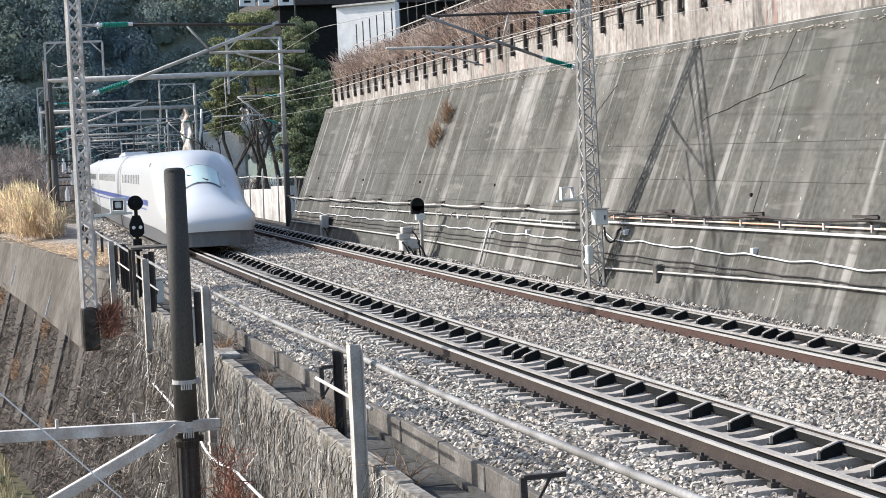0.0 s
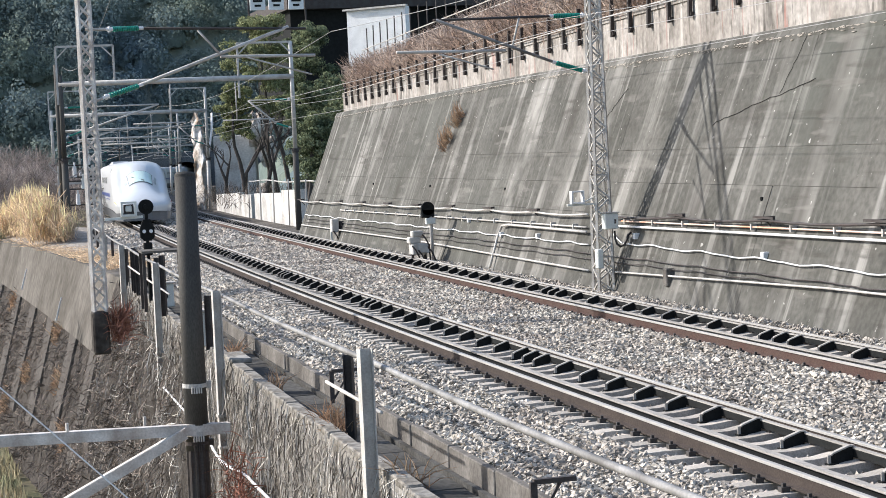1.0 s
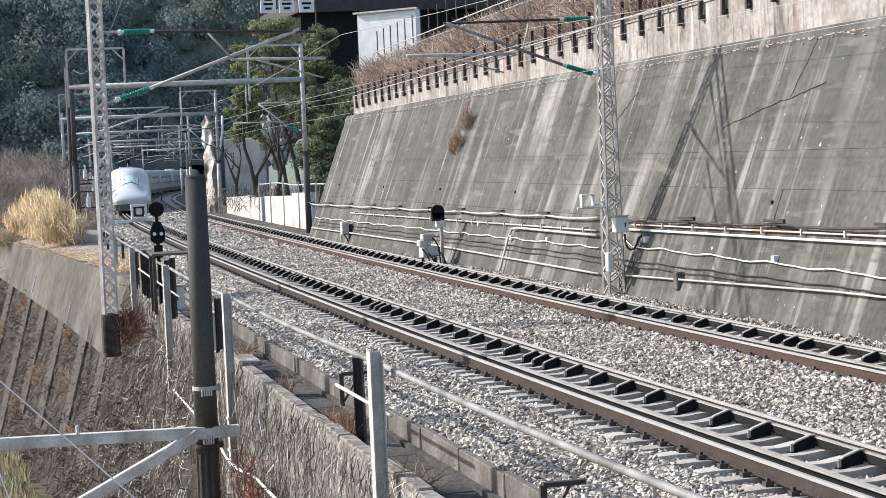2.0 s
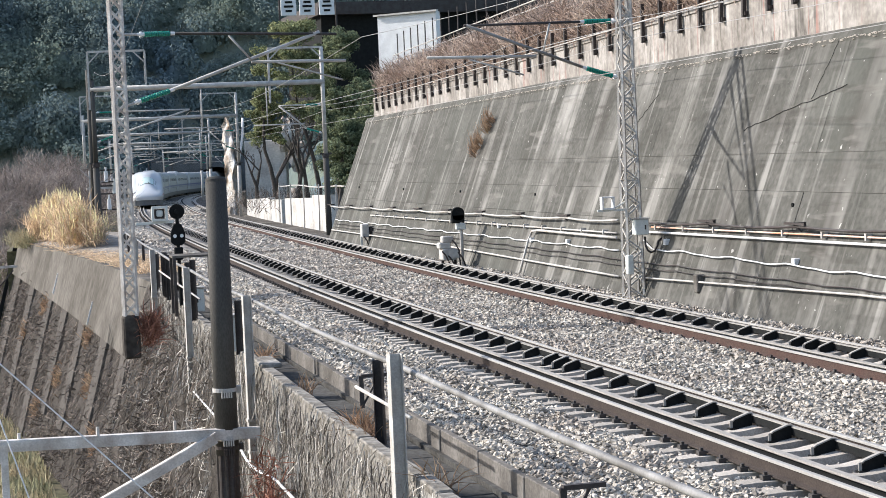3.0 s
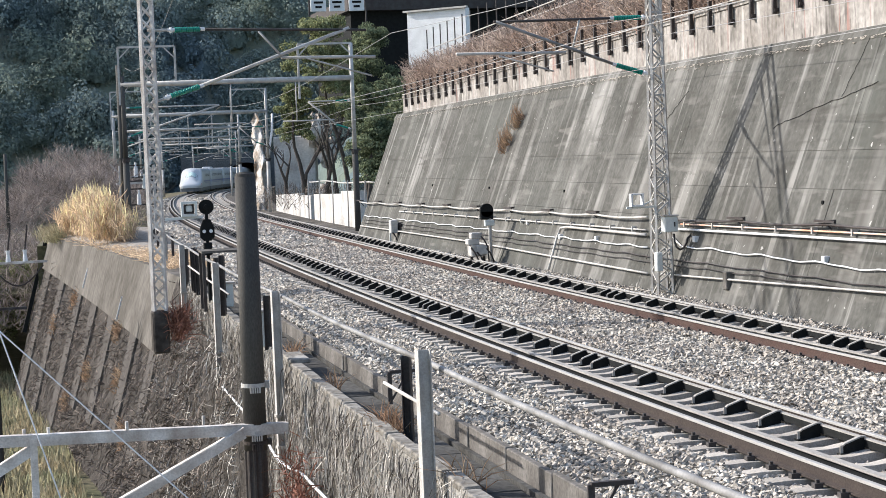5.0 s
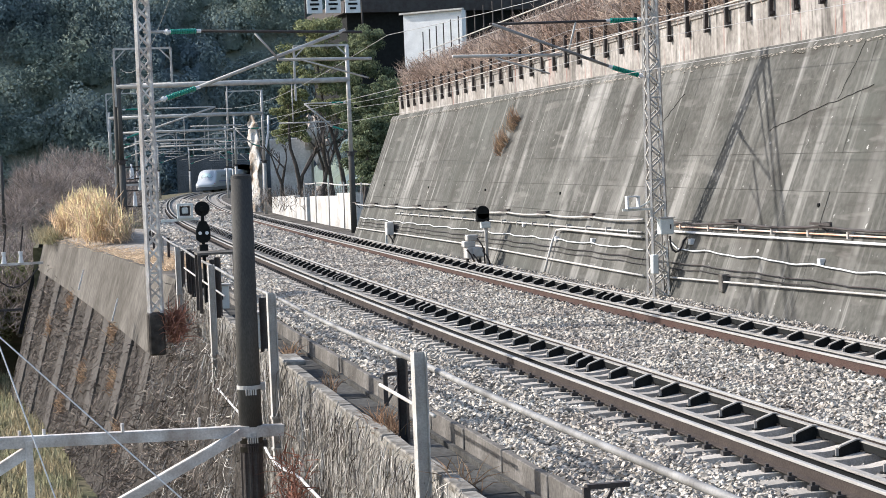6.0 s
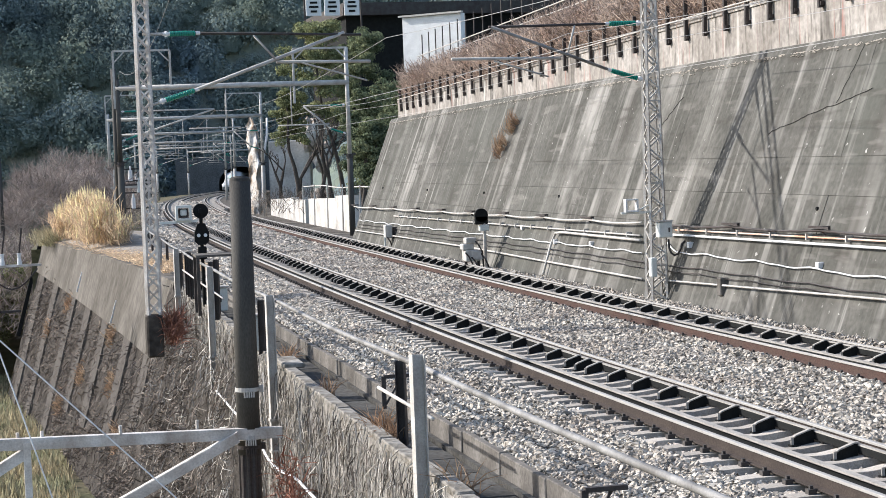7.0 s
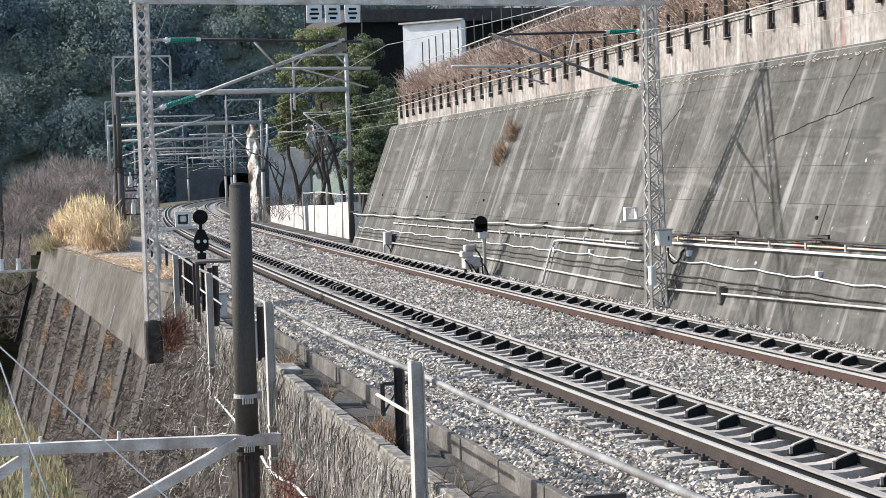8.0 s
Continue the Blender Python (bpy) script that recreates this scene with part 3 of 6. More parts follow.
def build_wall_fixtures():
    """Cables, conduits and pipes along the foot of the great wall."""
    def run(name, pts, r, mat, label, off=0.1, wave=0.0, step=1.5, cat="cable"):
        out = []
        for (y0, z0), (y1, z1) in zip(pts, pts[1:]):
            n = max(2, int(abs(y1 - y0) / step))
            for k in range(n):
                t = k / n
                y = y0 + (y1 - y0) * t
                z = z0 + (z1 - z0) * t + (wave * math.sin(y * 4.3) * 0.5 + wave * math.sin(y * 2.1) if wave else 0)
                out.append((wall_x(y, z) - off, y, z))
        y, z = pts[-1]
        out.append((wall_x(y, z) - off, y, z))
        bm = bmesh.new()
        pipe(bm, out, r * 0.82, 8)
        thing = part(name, bm, mat, smooth=True)
        return tagged(thing, label, cat, group="cables on the wall")

    def sag(y0, z0, y1, z1, n):
        pts = []
        for k in range(n * 4 + 1):
            t = k / (n * 4)
            pts.append((y0 + (y1 - y0) * t, z0 + (z1 - z0) * t - 0.05 * math.sin(math.pi * ((t * n) % 1.0))))
        return pts
    run("wall_cable", sag(86, 1.06, 44.6, 1.41, 9), 0.035, M_GALV, "pale sagging cable on hooks along the wall", 0.16, step=2)
    run("wall_cable", sag(43.2, 1.42, 15, 1.80, 6), 0.035, M_DARKSTEEL, "dark sagging cable on hooks along the wall", 0.16, step=2)
    for y, z in [(86 - 4.6 * k, 1.06 + 0.0385 * k) for k in range(9)] + [(43.2 - 4.7 * k, 1.42 + 0.063 * k) for k in range(1, 6)]:
        bm = bmesh.new()
        x = wall_x(y, z)
        bar(bm, (x - 0.2, y - 0.45, z + 0.06), (x - 0.2, y + 0.45, z + 0.06), 0.05)
        bar(bm, (x - 0.2, y, z + 0.06), (x + 0.05, y, z + 0.06), 0.05)
        bar(bm, (x - 0.18, y + 0.1, z + 0.06), (x + 0.05, y, z - 0.2), 0.03)
        tagged(part("cable_hook", bm, M_DARKSTEEL), "dark steel hook holding a cable on the wall", "hook", group="cable hooks")
    run("wall_conduit", [(76.4, 0.83), (44.6, 1.08)], 0.03, M_GALV, "thin pale conduit clipped to the wall", 0.08)
    run("wall_conduit", [(42.2, 1.30), (15, 1.62)], 0.024, M_ORANGE, "orange and white conduit clipped to the wall", 0.08)
    run("wall_pipe", [(42.4, 1.18), (15, 1.48)], 0.034, M_WHITEPAINT, "white pipe along the wall", 0.09, cat="pipe")
    run("wall_pipe", [(51.9, -0.3), (52.1, 0.6), (52.0, 0.9), (51.4, 0.95), (44.4, 0.97)], 0.045, M_GALV, "pale pipe bending up the wall", 0.12, cat="pipe")
    run("wall_cable", [(84, 0.46), (44.1, 0.67)], 0.02, M_WHITEPAINT, "white wavy cable along the wall", 0.07, wave=0.02, step=0.35)
    run("wall_cable", [(42.5, 0.95), (41.7, 0.80), (15, 0.74)], 0.02, M_WHITEPAINT, "white wavy cable along the wall", 0.07, wave=0.022, step=0.35)
    run("wall_cable", [(84, 0.30), (44.1, 0.46), (15, 0.56)], 0.018, M_DARKSTEEL, "thin dark wire along the wall", 0.06, wave=0.015, step=0.6)
    run("wall_cable", [(84, 0.16), (44.1, 0.33), (15, 0.50)], 0.014, M_DARKSTEEL, "thin dark wire along the wall", 0.06, wave=0.015, step=0.6)
    run("wall_pipe", [(84, 0.0), (62, 0.11), (52.3, 0.08), (43.4, 0.06)], 0.035, M_GALV, "pale pipe low along the wall", 0.1, cat="pipe")
    run("wall_pipe", [(42.4, 0.10), (30.5, 0.42), (15, 0.62)], 0.028, M_GALV, "white pipe low along the wall", 0.1, cat="pipe")
    for y in np.arange(16, 76, 1.85):
        z = 1.30 + (42.2 - y) * 0.0118 if y < 42.4 else 0.83 + (76.4 - y) * 0.0079
        bm = bmesh.new()
        x = wall_x(y, z)
        box(bm, (x - 0.125, y - 0.025, z - 0.06), (x + 0.06, y + 0.025, z + 0.07))
        tagged(part("pipe_clip", bm, M_GALV), "pale pipe clip on the wall", "clip", group="pipe clips")
    bm = bmesh.new()
    box(bm, (-0.14, -0.11, -0.2), (0.06, 0.11, 0.2), bevel=0.02)
    tagged(part("junction_box", bm, M_CURB, m=pose(wall_x(38.2, 0.18), 38.2, 0.18)), "small brown junction box on the wall", "junction box")
    for y, z in ((41.0, 0.98), (33.6, 0.86), (52.0, 1.05 - 0.4), (48.5, 0.72), (56.0, 0.95)):
        bm = bmesh.new()
        box(bm, (-0.1, -0.07, -0.07), (0.04, 0.07, 0.07), bevel=0.01)
        tagged(part("cable_marker", bm, M_WHITEPAINT, m=pose(wall_x(y, z), y, z)), "small white marker plate on the wall", "marker", group="cable markers")
    # dry shrub growing out of the wall
    def tuft(rng):
        z = rng.choice((rng.uniform(3.1, 3.7), rng.uniform(3.9, 4.4)))
        a = Vector((wall_x(61.5, z) - 0.05, 61.8 - (z - 3.2) * 0.75 + rng.gauss(0, 0.13), z))
        return a, a + Vector((rng.uniform(-0.3, -0.05), rng.gauss(0, 0.2), rng.uniform(0.1, 0.7))), Vector((-0.1, 0, 0))
    strands(230, tuft, 0.024, "wall_shrub", M_DRYTUFT, 21, "tuft of dry brown grass growing from the wall", "shrub")

    def foot(rng):
        y = rng.uniform(25, 84)
        a = Vector((wall_x(y, -0.3) - rng.uniform(0.05, 0.5), y, -0.35 - 0.004 * y))
        return a, a + Vector((rng.gauss(0, 0.12), rng.gauss(0, 0.2), rng.uniform(0.05, 0.28))), Vector((0, 0, 0.03))
    strands(1800, foot, 0.03, "wall_foot_weeds", M_VINE, 22, "dry weeds and litter along the foot of the wall", "weeds")


build_ground()
build_track("near_track", 0.0, "railway track on concrete sleepers in grey ballast, nearer the valley")
build_track("far_track", SPACING, "railway track on concrete sleepers beside the retaining wall")
build_ballast_stones()
build_wall()
build_wall_fixtures()


# ---- the valley side: wall, walkway, fence, bank ----
def build_left_edge():
    st = stretch_of(8, 64, 2.0)
    near = sweep([(-3.92, -9.2), (-3.84, -0.62), (-3.84, -0.5), (-3.66, -0.5), (-3.66, -9.2)], st)
    w = tagged(part("wall_west", near, M_MOSSWALL), "old mossy concrete wall below the walkway, hung with dry vines", "retaining wall", kind="structure")
    # coping stones
    rng = random.Random(11)
    s = 12.0
    while s < 63.5:
        ln = 1.15
        bm = bmesh.new()
        box(bm, (-0.13, 0.01, -0.07), (0.09, ln - 0.01, 0.035), bevel=0.02)
        part("coping_stone", bm, M_MOSSWALL, w, m=frame_at(s, -3.73, -0.47 + rng.uniform(-0.02, 0.02), rng.uniform(-1.2, 1.2)))
        s += ln
    # cable trough: floor, kerb and covers
    trough = tagged(part("cable_trough", sweep([(-3.65, -9.2), (-3.65, -0.74), (-2.86, -0.74), (-2.86, -9.2)], st), M_TROUGH), "dark concrete cable trough with slab covers beside the ballast", "cable trough", kind="structure")
    bm = bmesh.new()
    box(bm, (-0.27, 0.008, -0.05), (0.27, 0.592, 0.0), bevel=0.01)
    slab = mesh_of(bm, "cover_slab", M_TROUGH)
    bm = bmesh.new()
    box(bm, (-0.05, -0.03, -0.12), (0.0, 0.03, -0.02))
    box(bm, (-0.05, -0.03, -0.05), (0.06, 0.03, -0.02))
    hook = mesh_of(bm, "cover_clip", M_WHITEPAINT)
    s = 13.0
    while s < 63:
        part("cover_slab", slab, None, trough, m=frame_at(s, -3.235, -0.655 + rng.uniform(-0.008, 0.008), rng.uniform(-0.8, 0.8)))
        if int(s * 10) % 2 == 0:
            part("cover_clip", hook, None, trough, m=frame_at(s + 0.3, -3.585, -0.60))
        s += 0.6
    part("trough_rim", sweep([(-2.93, -0.74), (-2.95, -0.60), (-2.875, -0.60), (-2.865, -0.74)], st), M_TROUGH, trough)
    part("trough_rim", sweep([(-3.63, -0.74), (-3.63, -0.6), (-3.55, -0.6), (-3.55, -0.74)], st), M_TROUGH, trough)
    curb = tagged(new("ballast_curb"), "row of grey concrete kerb blocks holding the ballast", "kerb", kind="structure")
    bm = bmesh.new()
    box(bm, (-0.05, 0.012, -0.45), (0.05, 1.988, 0.0), bevel=0.012)
    block = mesh_of(bm, "curb_block", M_CURB)
    s = 10.0
    while s < 64:
        part("curb_block", block, None, curb, m=frame_at(s, -2.79 - (0.004 * max(0, s - 20)), -0.33 + rng.uniform(-0.01, 0.01), rng.uniform(-0.5, 0.5)))
        s += 2.0

    def vine(rng):
        s = 14 + 49 * rng.random() ** 1.2
        z = rng.uniform(-6.5, -0.35)
        a = at(s, -3.87 - rng.uniform(0.0, 0.12), z)
        return a, at(s + rng.gauss(0, 0.3), -3.89 - rng.uniform(0, 0.15), z - rng.uniform(0.15, 0.7)), Vector((-0.04, rng.gauss(0, 0.1), 0))
    strands(22000, vine, 0.011, "wall_vines", M_VINE, 31, "mat of pale dry vines hanging down the old wall", "vines")

    def creeper(rng):
        s = 14 + 40 * rng.random() ** 1.2
        z = rng.uniform(-5.5, -0.6)
        a = at(s, -3.94 - rng.uniform(0.0, 0.1), z)
        return a, at(s + rng.gauss(0, 0.5), -3.97 - rng.uniform(0, 0.15), z - rng.uniform(0.3, 1.0)), Vector((-0.03, rng.gauss(0, 0.2), rng.gauss(0, 0.12)))
    strands(2600, creeper, 0.016, "wall_creepers", M_VINE, 32, "twisted pale stems of dead creeper on the old wall", "vines")

    # dark strips over the vines, painted shade of the crevices between them
    def dark_crevice(rng):
        s = 14 + 49 * rng.random() ** 1.2
        z = rng.uniform(-5.5, -0.45)
        a = at(s, -3.96 - rng.uniform(0.0, 0.06), z)
        return a, at(s + rng.gauss(0, 0.22), -3.97 - rng.uniform(0, 0.08), z - rng.uniform(0.1, 0.55)), Vector((-0.02, rng.gauss(0, 0.1), 0))
    strands(6500, dark_crevice, 0.013, "crevice_strips", M_BARK, 34, "thin dark strips for the shaded crevices of the old wall", "vines")

    def tuft(rng):
        s, la = rng.choice(((25.7, -3.55), (25.3, -3.58), (26.1, -3.52), (36.5, -3.5), (36.8, -3.45), (21, -3.58), (31, -3.58)))
        a = at(s + rng.gauss(0, 0.2), la + rng.gauss(0, 0.06), -0.6)
        return a, a + Vector((rng.gauss(0, 0.22), rng.gauss(0, 0.25), rng.uniform(0.1, 0.45))), Vector((0, 0, 0.06))
    strands(330, tuft, 0.018, "path_grass", M_DRYTUFT, 33, "tufts of dry grass growing on the cable trough", "grass")
    # ledge slab and small cabinets on the wall
    bm = bmesh.new()
    box(bm, (-0.2, -0.7, -0.06), (0.2, 0.7, 0.03), bevel=0.02)
    tagged(part("ledge_slab", bm, M_MOSSWALL, m=frame_at(34.8, -3.68, -0.38)), "pale concrete slab lying on the wall", "slab")
    for s, la, z, sz, lab in ((49.5, -3.62, -0.45, (0.2, 0.2, 0.62), "pale grey signal cabinet beside the walkway"), (38.0, -3.78, -0.45, (0.22, 0.2, 0.72), "small white cabinet with a grey lid on the wall")):
        c = tagged(new("signal_cabinet"), lab, "cabinet")
        c.matrix_basis = frame_at(s, la, z)
        bm = bmesh.new()
        box(bm, (-sz[0], -sz[1], 0), (sz[0], sz[1], sz[2]), bevel=0.02)
        part("body", bm, M_GREYBOX, c)
        bm = bmesh.new()
        box(bm, (-sz[0] - 0.03, -sz[1] - 0.03, sz[2]), (sz[0] + 0.03, sz[1] + 0.03, sz[2] + 0.05), bevel=0.01)
        part("lid", bm, M_GALV, c)
        bm = bmesh.new()
        box(bm, (-0.03, -sz[1] - 0.02, sz[2] * 0.4), (0.03, -sz[1], sz[2] * 0.7))
        part("door_handle", bm, M_DARKSTEEL, c)


def h_section(h, w=0.15, d=0.15, t=0.014):
    bm = bmesh.new()
    box(bm, (-w / 2, -d / 2, 0), (w / 2, -d / 2 + t, h))
    box(bm, (-w / 2, d / 2 - t, 0), (w / 2, d / 2, h))
    box(bm, (-t / 2, -d / 2 + t, 0), (t / 2, d / 2 - t, h))
    return bm


def build_fence():
    fence = tagged(new("walkway_fence"), "galvanised steel posts with a thick pipe handrail along the wall", "fence")
    for s, la, z0, z1 in ((9.2, -4.03, -2.6, 1.05), (21.15, -4.03, -2.6, 1.05), (34.4, -4.06, -2.35, 0.93), (46.4, -4.12, -2.3, 0.9), (58.0, -4.2, -1.5, 0.92), (70, -4.1, -0.8, 0.9), (82, -4.1, -0.8, 0.9)):
        post = part("post", h_section(z1 - z0, 0.15, 0.16), M_GALV, fence, m=frame_at(s, la, z0, 90 + 5))
        for z in (0.3, 0.9):
            bm = bmesh.new()
            box(bm, (-0.09, -0.1, z), (0.09, 0.1, z + 0.05))
            part("bolt_plate", bm, M_GALV, post)
    for s, la, z0, z1 in ((25.0, -3.455, -0.62, 0.57), (37.6, -3.85, -0.5, 0.62), (47.0, -3.9, -0.5, 1.05), (49.0, -3.86, -0.5, 0.9), (60, -3.95, -0.5, 0.7), (55.2, -3.92, -0.5, 0.85), (56.4, -3.92, -0.5, 0.85), (57.2, -3.92, -0.5, 0.85)):
        part("dark_post", h_section(z1 - z0, 0.19 if s < 30 else 0.13, 0.13), M_DARKSTEEL, fence, "dark rusted steel post", m=frame_at(s, la, z0, 70))
    bm = bmesh.new()
    pipe(bm, [at(s, -3.72 - 0.008 * (s - 10) if s < 46 else -4.0, 0.82 - 0.035 * math.sin(math.pi * ((s - 10.4) / 12 % 1.0))) for s in np.arange(4, 86, 2)], 0.037, 10)
    part("handrail", bm, M_HANDRAIL, fence, "thick grey pipe handrail", smooth=True)
    bm = bmesh.new()
    pipe(bm, [at(s, -3.72, 0.18) for s in (21.8, 23.5, 25.3)], 0.025, 8)
    part("low_rail", bm, M_GALV, fence, smooth=True)
    bm = bmesh.new()
    pipe(bm, [at(s, -4.02, 0.25) for s in (44, 50, 58)], 0.025, 8)
    part("low_rail", bm, M_GALV, fence, smooth=True)
    for s in (27.9, 17.5):
        b = bmesh.new()
        bar(b, (-0.2, 0, 0), (0.25, 0, 0), 0.07, 0.05)
        bar(b, (-0.2, 0, 0), (-0.2, 0, -0.5), 0.07, 0.05)
        bar(b, (0.1, 0, 0), (-0.18, 0, -0.45), 0.03)
        tagged(part("cable_bracket", b, M_DARKSTEEL, m=frame_at(s, -2.95, 0.02 if s > 20 else -0.03)), "black angle-iron bracket at the kerb", "bracket", group="cable brackets")
    # white cable draped along the foot of the wall
    bm = bmesh.new()
    pts = []
    for s, la, z in ((18, -4.13, -1.9), (29.0, -4.13, -2.0), (31.0, -4.13, -2.02), (33.2, -4.13, -2.21), (35, -4.13, -2.27), (37.5, -4.13, -2.05), (40.5, -4.13, -2.12), (43.8, -4.13, -2.15), (48.3, -4.13, -2.16), (53.5, -4.13, -2.02), (57, -4.13, -1.91), (61.3, -4.13, -1.82)):
        pts.append(at(s, la, z))
    fine = []
    for k in range(len(pts) - 1):
        p0, p1, p2, p3 = pts[max(0, k - 1)], pts[k], pts[k + 1], pts[min(len(pts) - 1, k + 2)]
        for j in range(5):
            t = j / 5
            fine.append(0.5 * (2 * p1 + (p2 - p0) * t + (2 * p0 - 5 * p1 + 4 * p2 - p3) * t * t + (3 * p1 - p0 - 3 * p2 + p3) * t ** 3))
    pipe(bm, fine, 0.026, 8)
    tagged(part("draped_cable", bm, M_WHITEPAINT, smooth=True), "white cable draped along the old wall", "cable")


def build_dark_pole():
    p = tagged(new("utility_pole"), "dark round pole with steel bands and a domed top", "pole")
    p.matrix_basis = pose(4.545, 32.0, 0, 0, 0.35, 0)
    bm = bmesh.new()
    zs = [(-1.75, 0.205), (3.0, 0.183), (3.05, 0.172), (3.075, 0.14), (3.085, 0.06)]
    for (z0, r0), (z1, r1) in zip(zs, zs[1:]):
        tube(bm, (0, 0, z0), (0, 0, z1), r0, r1, 24, caps=(z1 == 3.085 or z0 == -1.75))
    part("shaft", bm, M_POLE, p, smooth=True)
    bm = bmesh.new()
    ring = [[bm.verts.new(((0.2 if k % 4 < 2 else 0.175) * math.cos(k * math.tau / 40), (0.2 if k % 4 < 2 else 0.175) * math.sin(k * math.tau / 40), z)) for k in range(40)] for z in (-9.0, -1.72)]
    for k in range(40):
        bm.faces.new((ring[0][k], ring[0][(k + 1) % 40], ring[1][(k + 1) % 40], ring[1][k]))
    bm.faces.new(ring[1])
    part("base", bm, M_DARKSTEEL, p, "ribbed dark base of the pole")
    for z, h in ((-0.66, 0.07), (-1.5, 0.08), (-1.66, 0.06)):
        bm = bmesh.new()
        tube(bm, (0, 0, z), (0, 0, z + h), 0.215, 0.215, 20)
        box(bm, (0.2, -0.05, z - 0.03), (0.28, 0.05, z + h + 0.02))
        band = part("band", bm, M_GALV if z > -1.6 else M_DARKSTEEL, p)
        for k in range(5):
            bm = bmesh.new()
            box(bm, (-0.08 + 0.04 * k - 0.012, -0.24, z - 0.09), (-0.08 + 0.04 * k + 0.012, -0.21, z + 0.02))
            part("tooth", bm, M_GALV if z > -1.6 else M_DARKSTEEL, band)
    # steel frame carried by the pole
    fr = tagged(new("steel_frame"), "pale galvanised angle frame fixed to the dark pole", "steel frame")

    def angle(name, a, b, w=0.17):
        bm = bmesh.new()
        bar(bm, a, b, w, 0.03)
        a2, b2 = Vector(a) + Vector((0, -w / 2, -0.09)), Vector(b) + Vector((0, -w / 2, -0.09))
        bar(bm, a2, b2, 0.03, 0.17)
        part(name, bm, M_GALVRUST, fr)
    angle("cross_bar", (-2.5, 31.2, -1.02), (5.1, 32.0 - 0.05, -1.33))
    angle("brace", (4.3, 31.75, -1.33), (1.6, 31.6, -2.62), 0.14)
    angle("brace", (0.75, 31.5, -1.28), (-1.4, 31.4, -2.5), 0.14)
    bm = bmesh.new()
    bar(bm, (0.74, 31.45, -1.2), (0.74, 31.45, -9), 0.12)
    part("upright", bm, M_GALVRUST, fr)
    bm = bmesh.new()
    bar(bm, (-2.4, 31.45, -1.0), (-2.4, 31.45, -9), 0.12)
    part("upright", bm, M_GALVRUST, fr)
    for k, x in enumerate((1.0, 2.3, 3.6, 0.6)):
        bm = bmesh.new()
        tube(bm, (x, 31.6, -1.2), (x, 31.6, -1.05), 0.03, seg=6)
        part("bolt", bm, M_GALVRUST, fr)
    for a, b in (((-1.9, 33.0, 2.75), (4.6, 30.2, -3.7)), ((-0.45, 32.5, 3.0), (1.5, 30.6, -3.4))):
        bm = bmesh.new()
        pipe(bm, [Vector(a).lerp(Vector(b), t / 10) for t in range(11)], 0.013, 6)
        tagged(part("guy_wire", bm, M_WHITEPAINT), "pale guy wire beside the pole", "guy wire", group="guy wires")


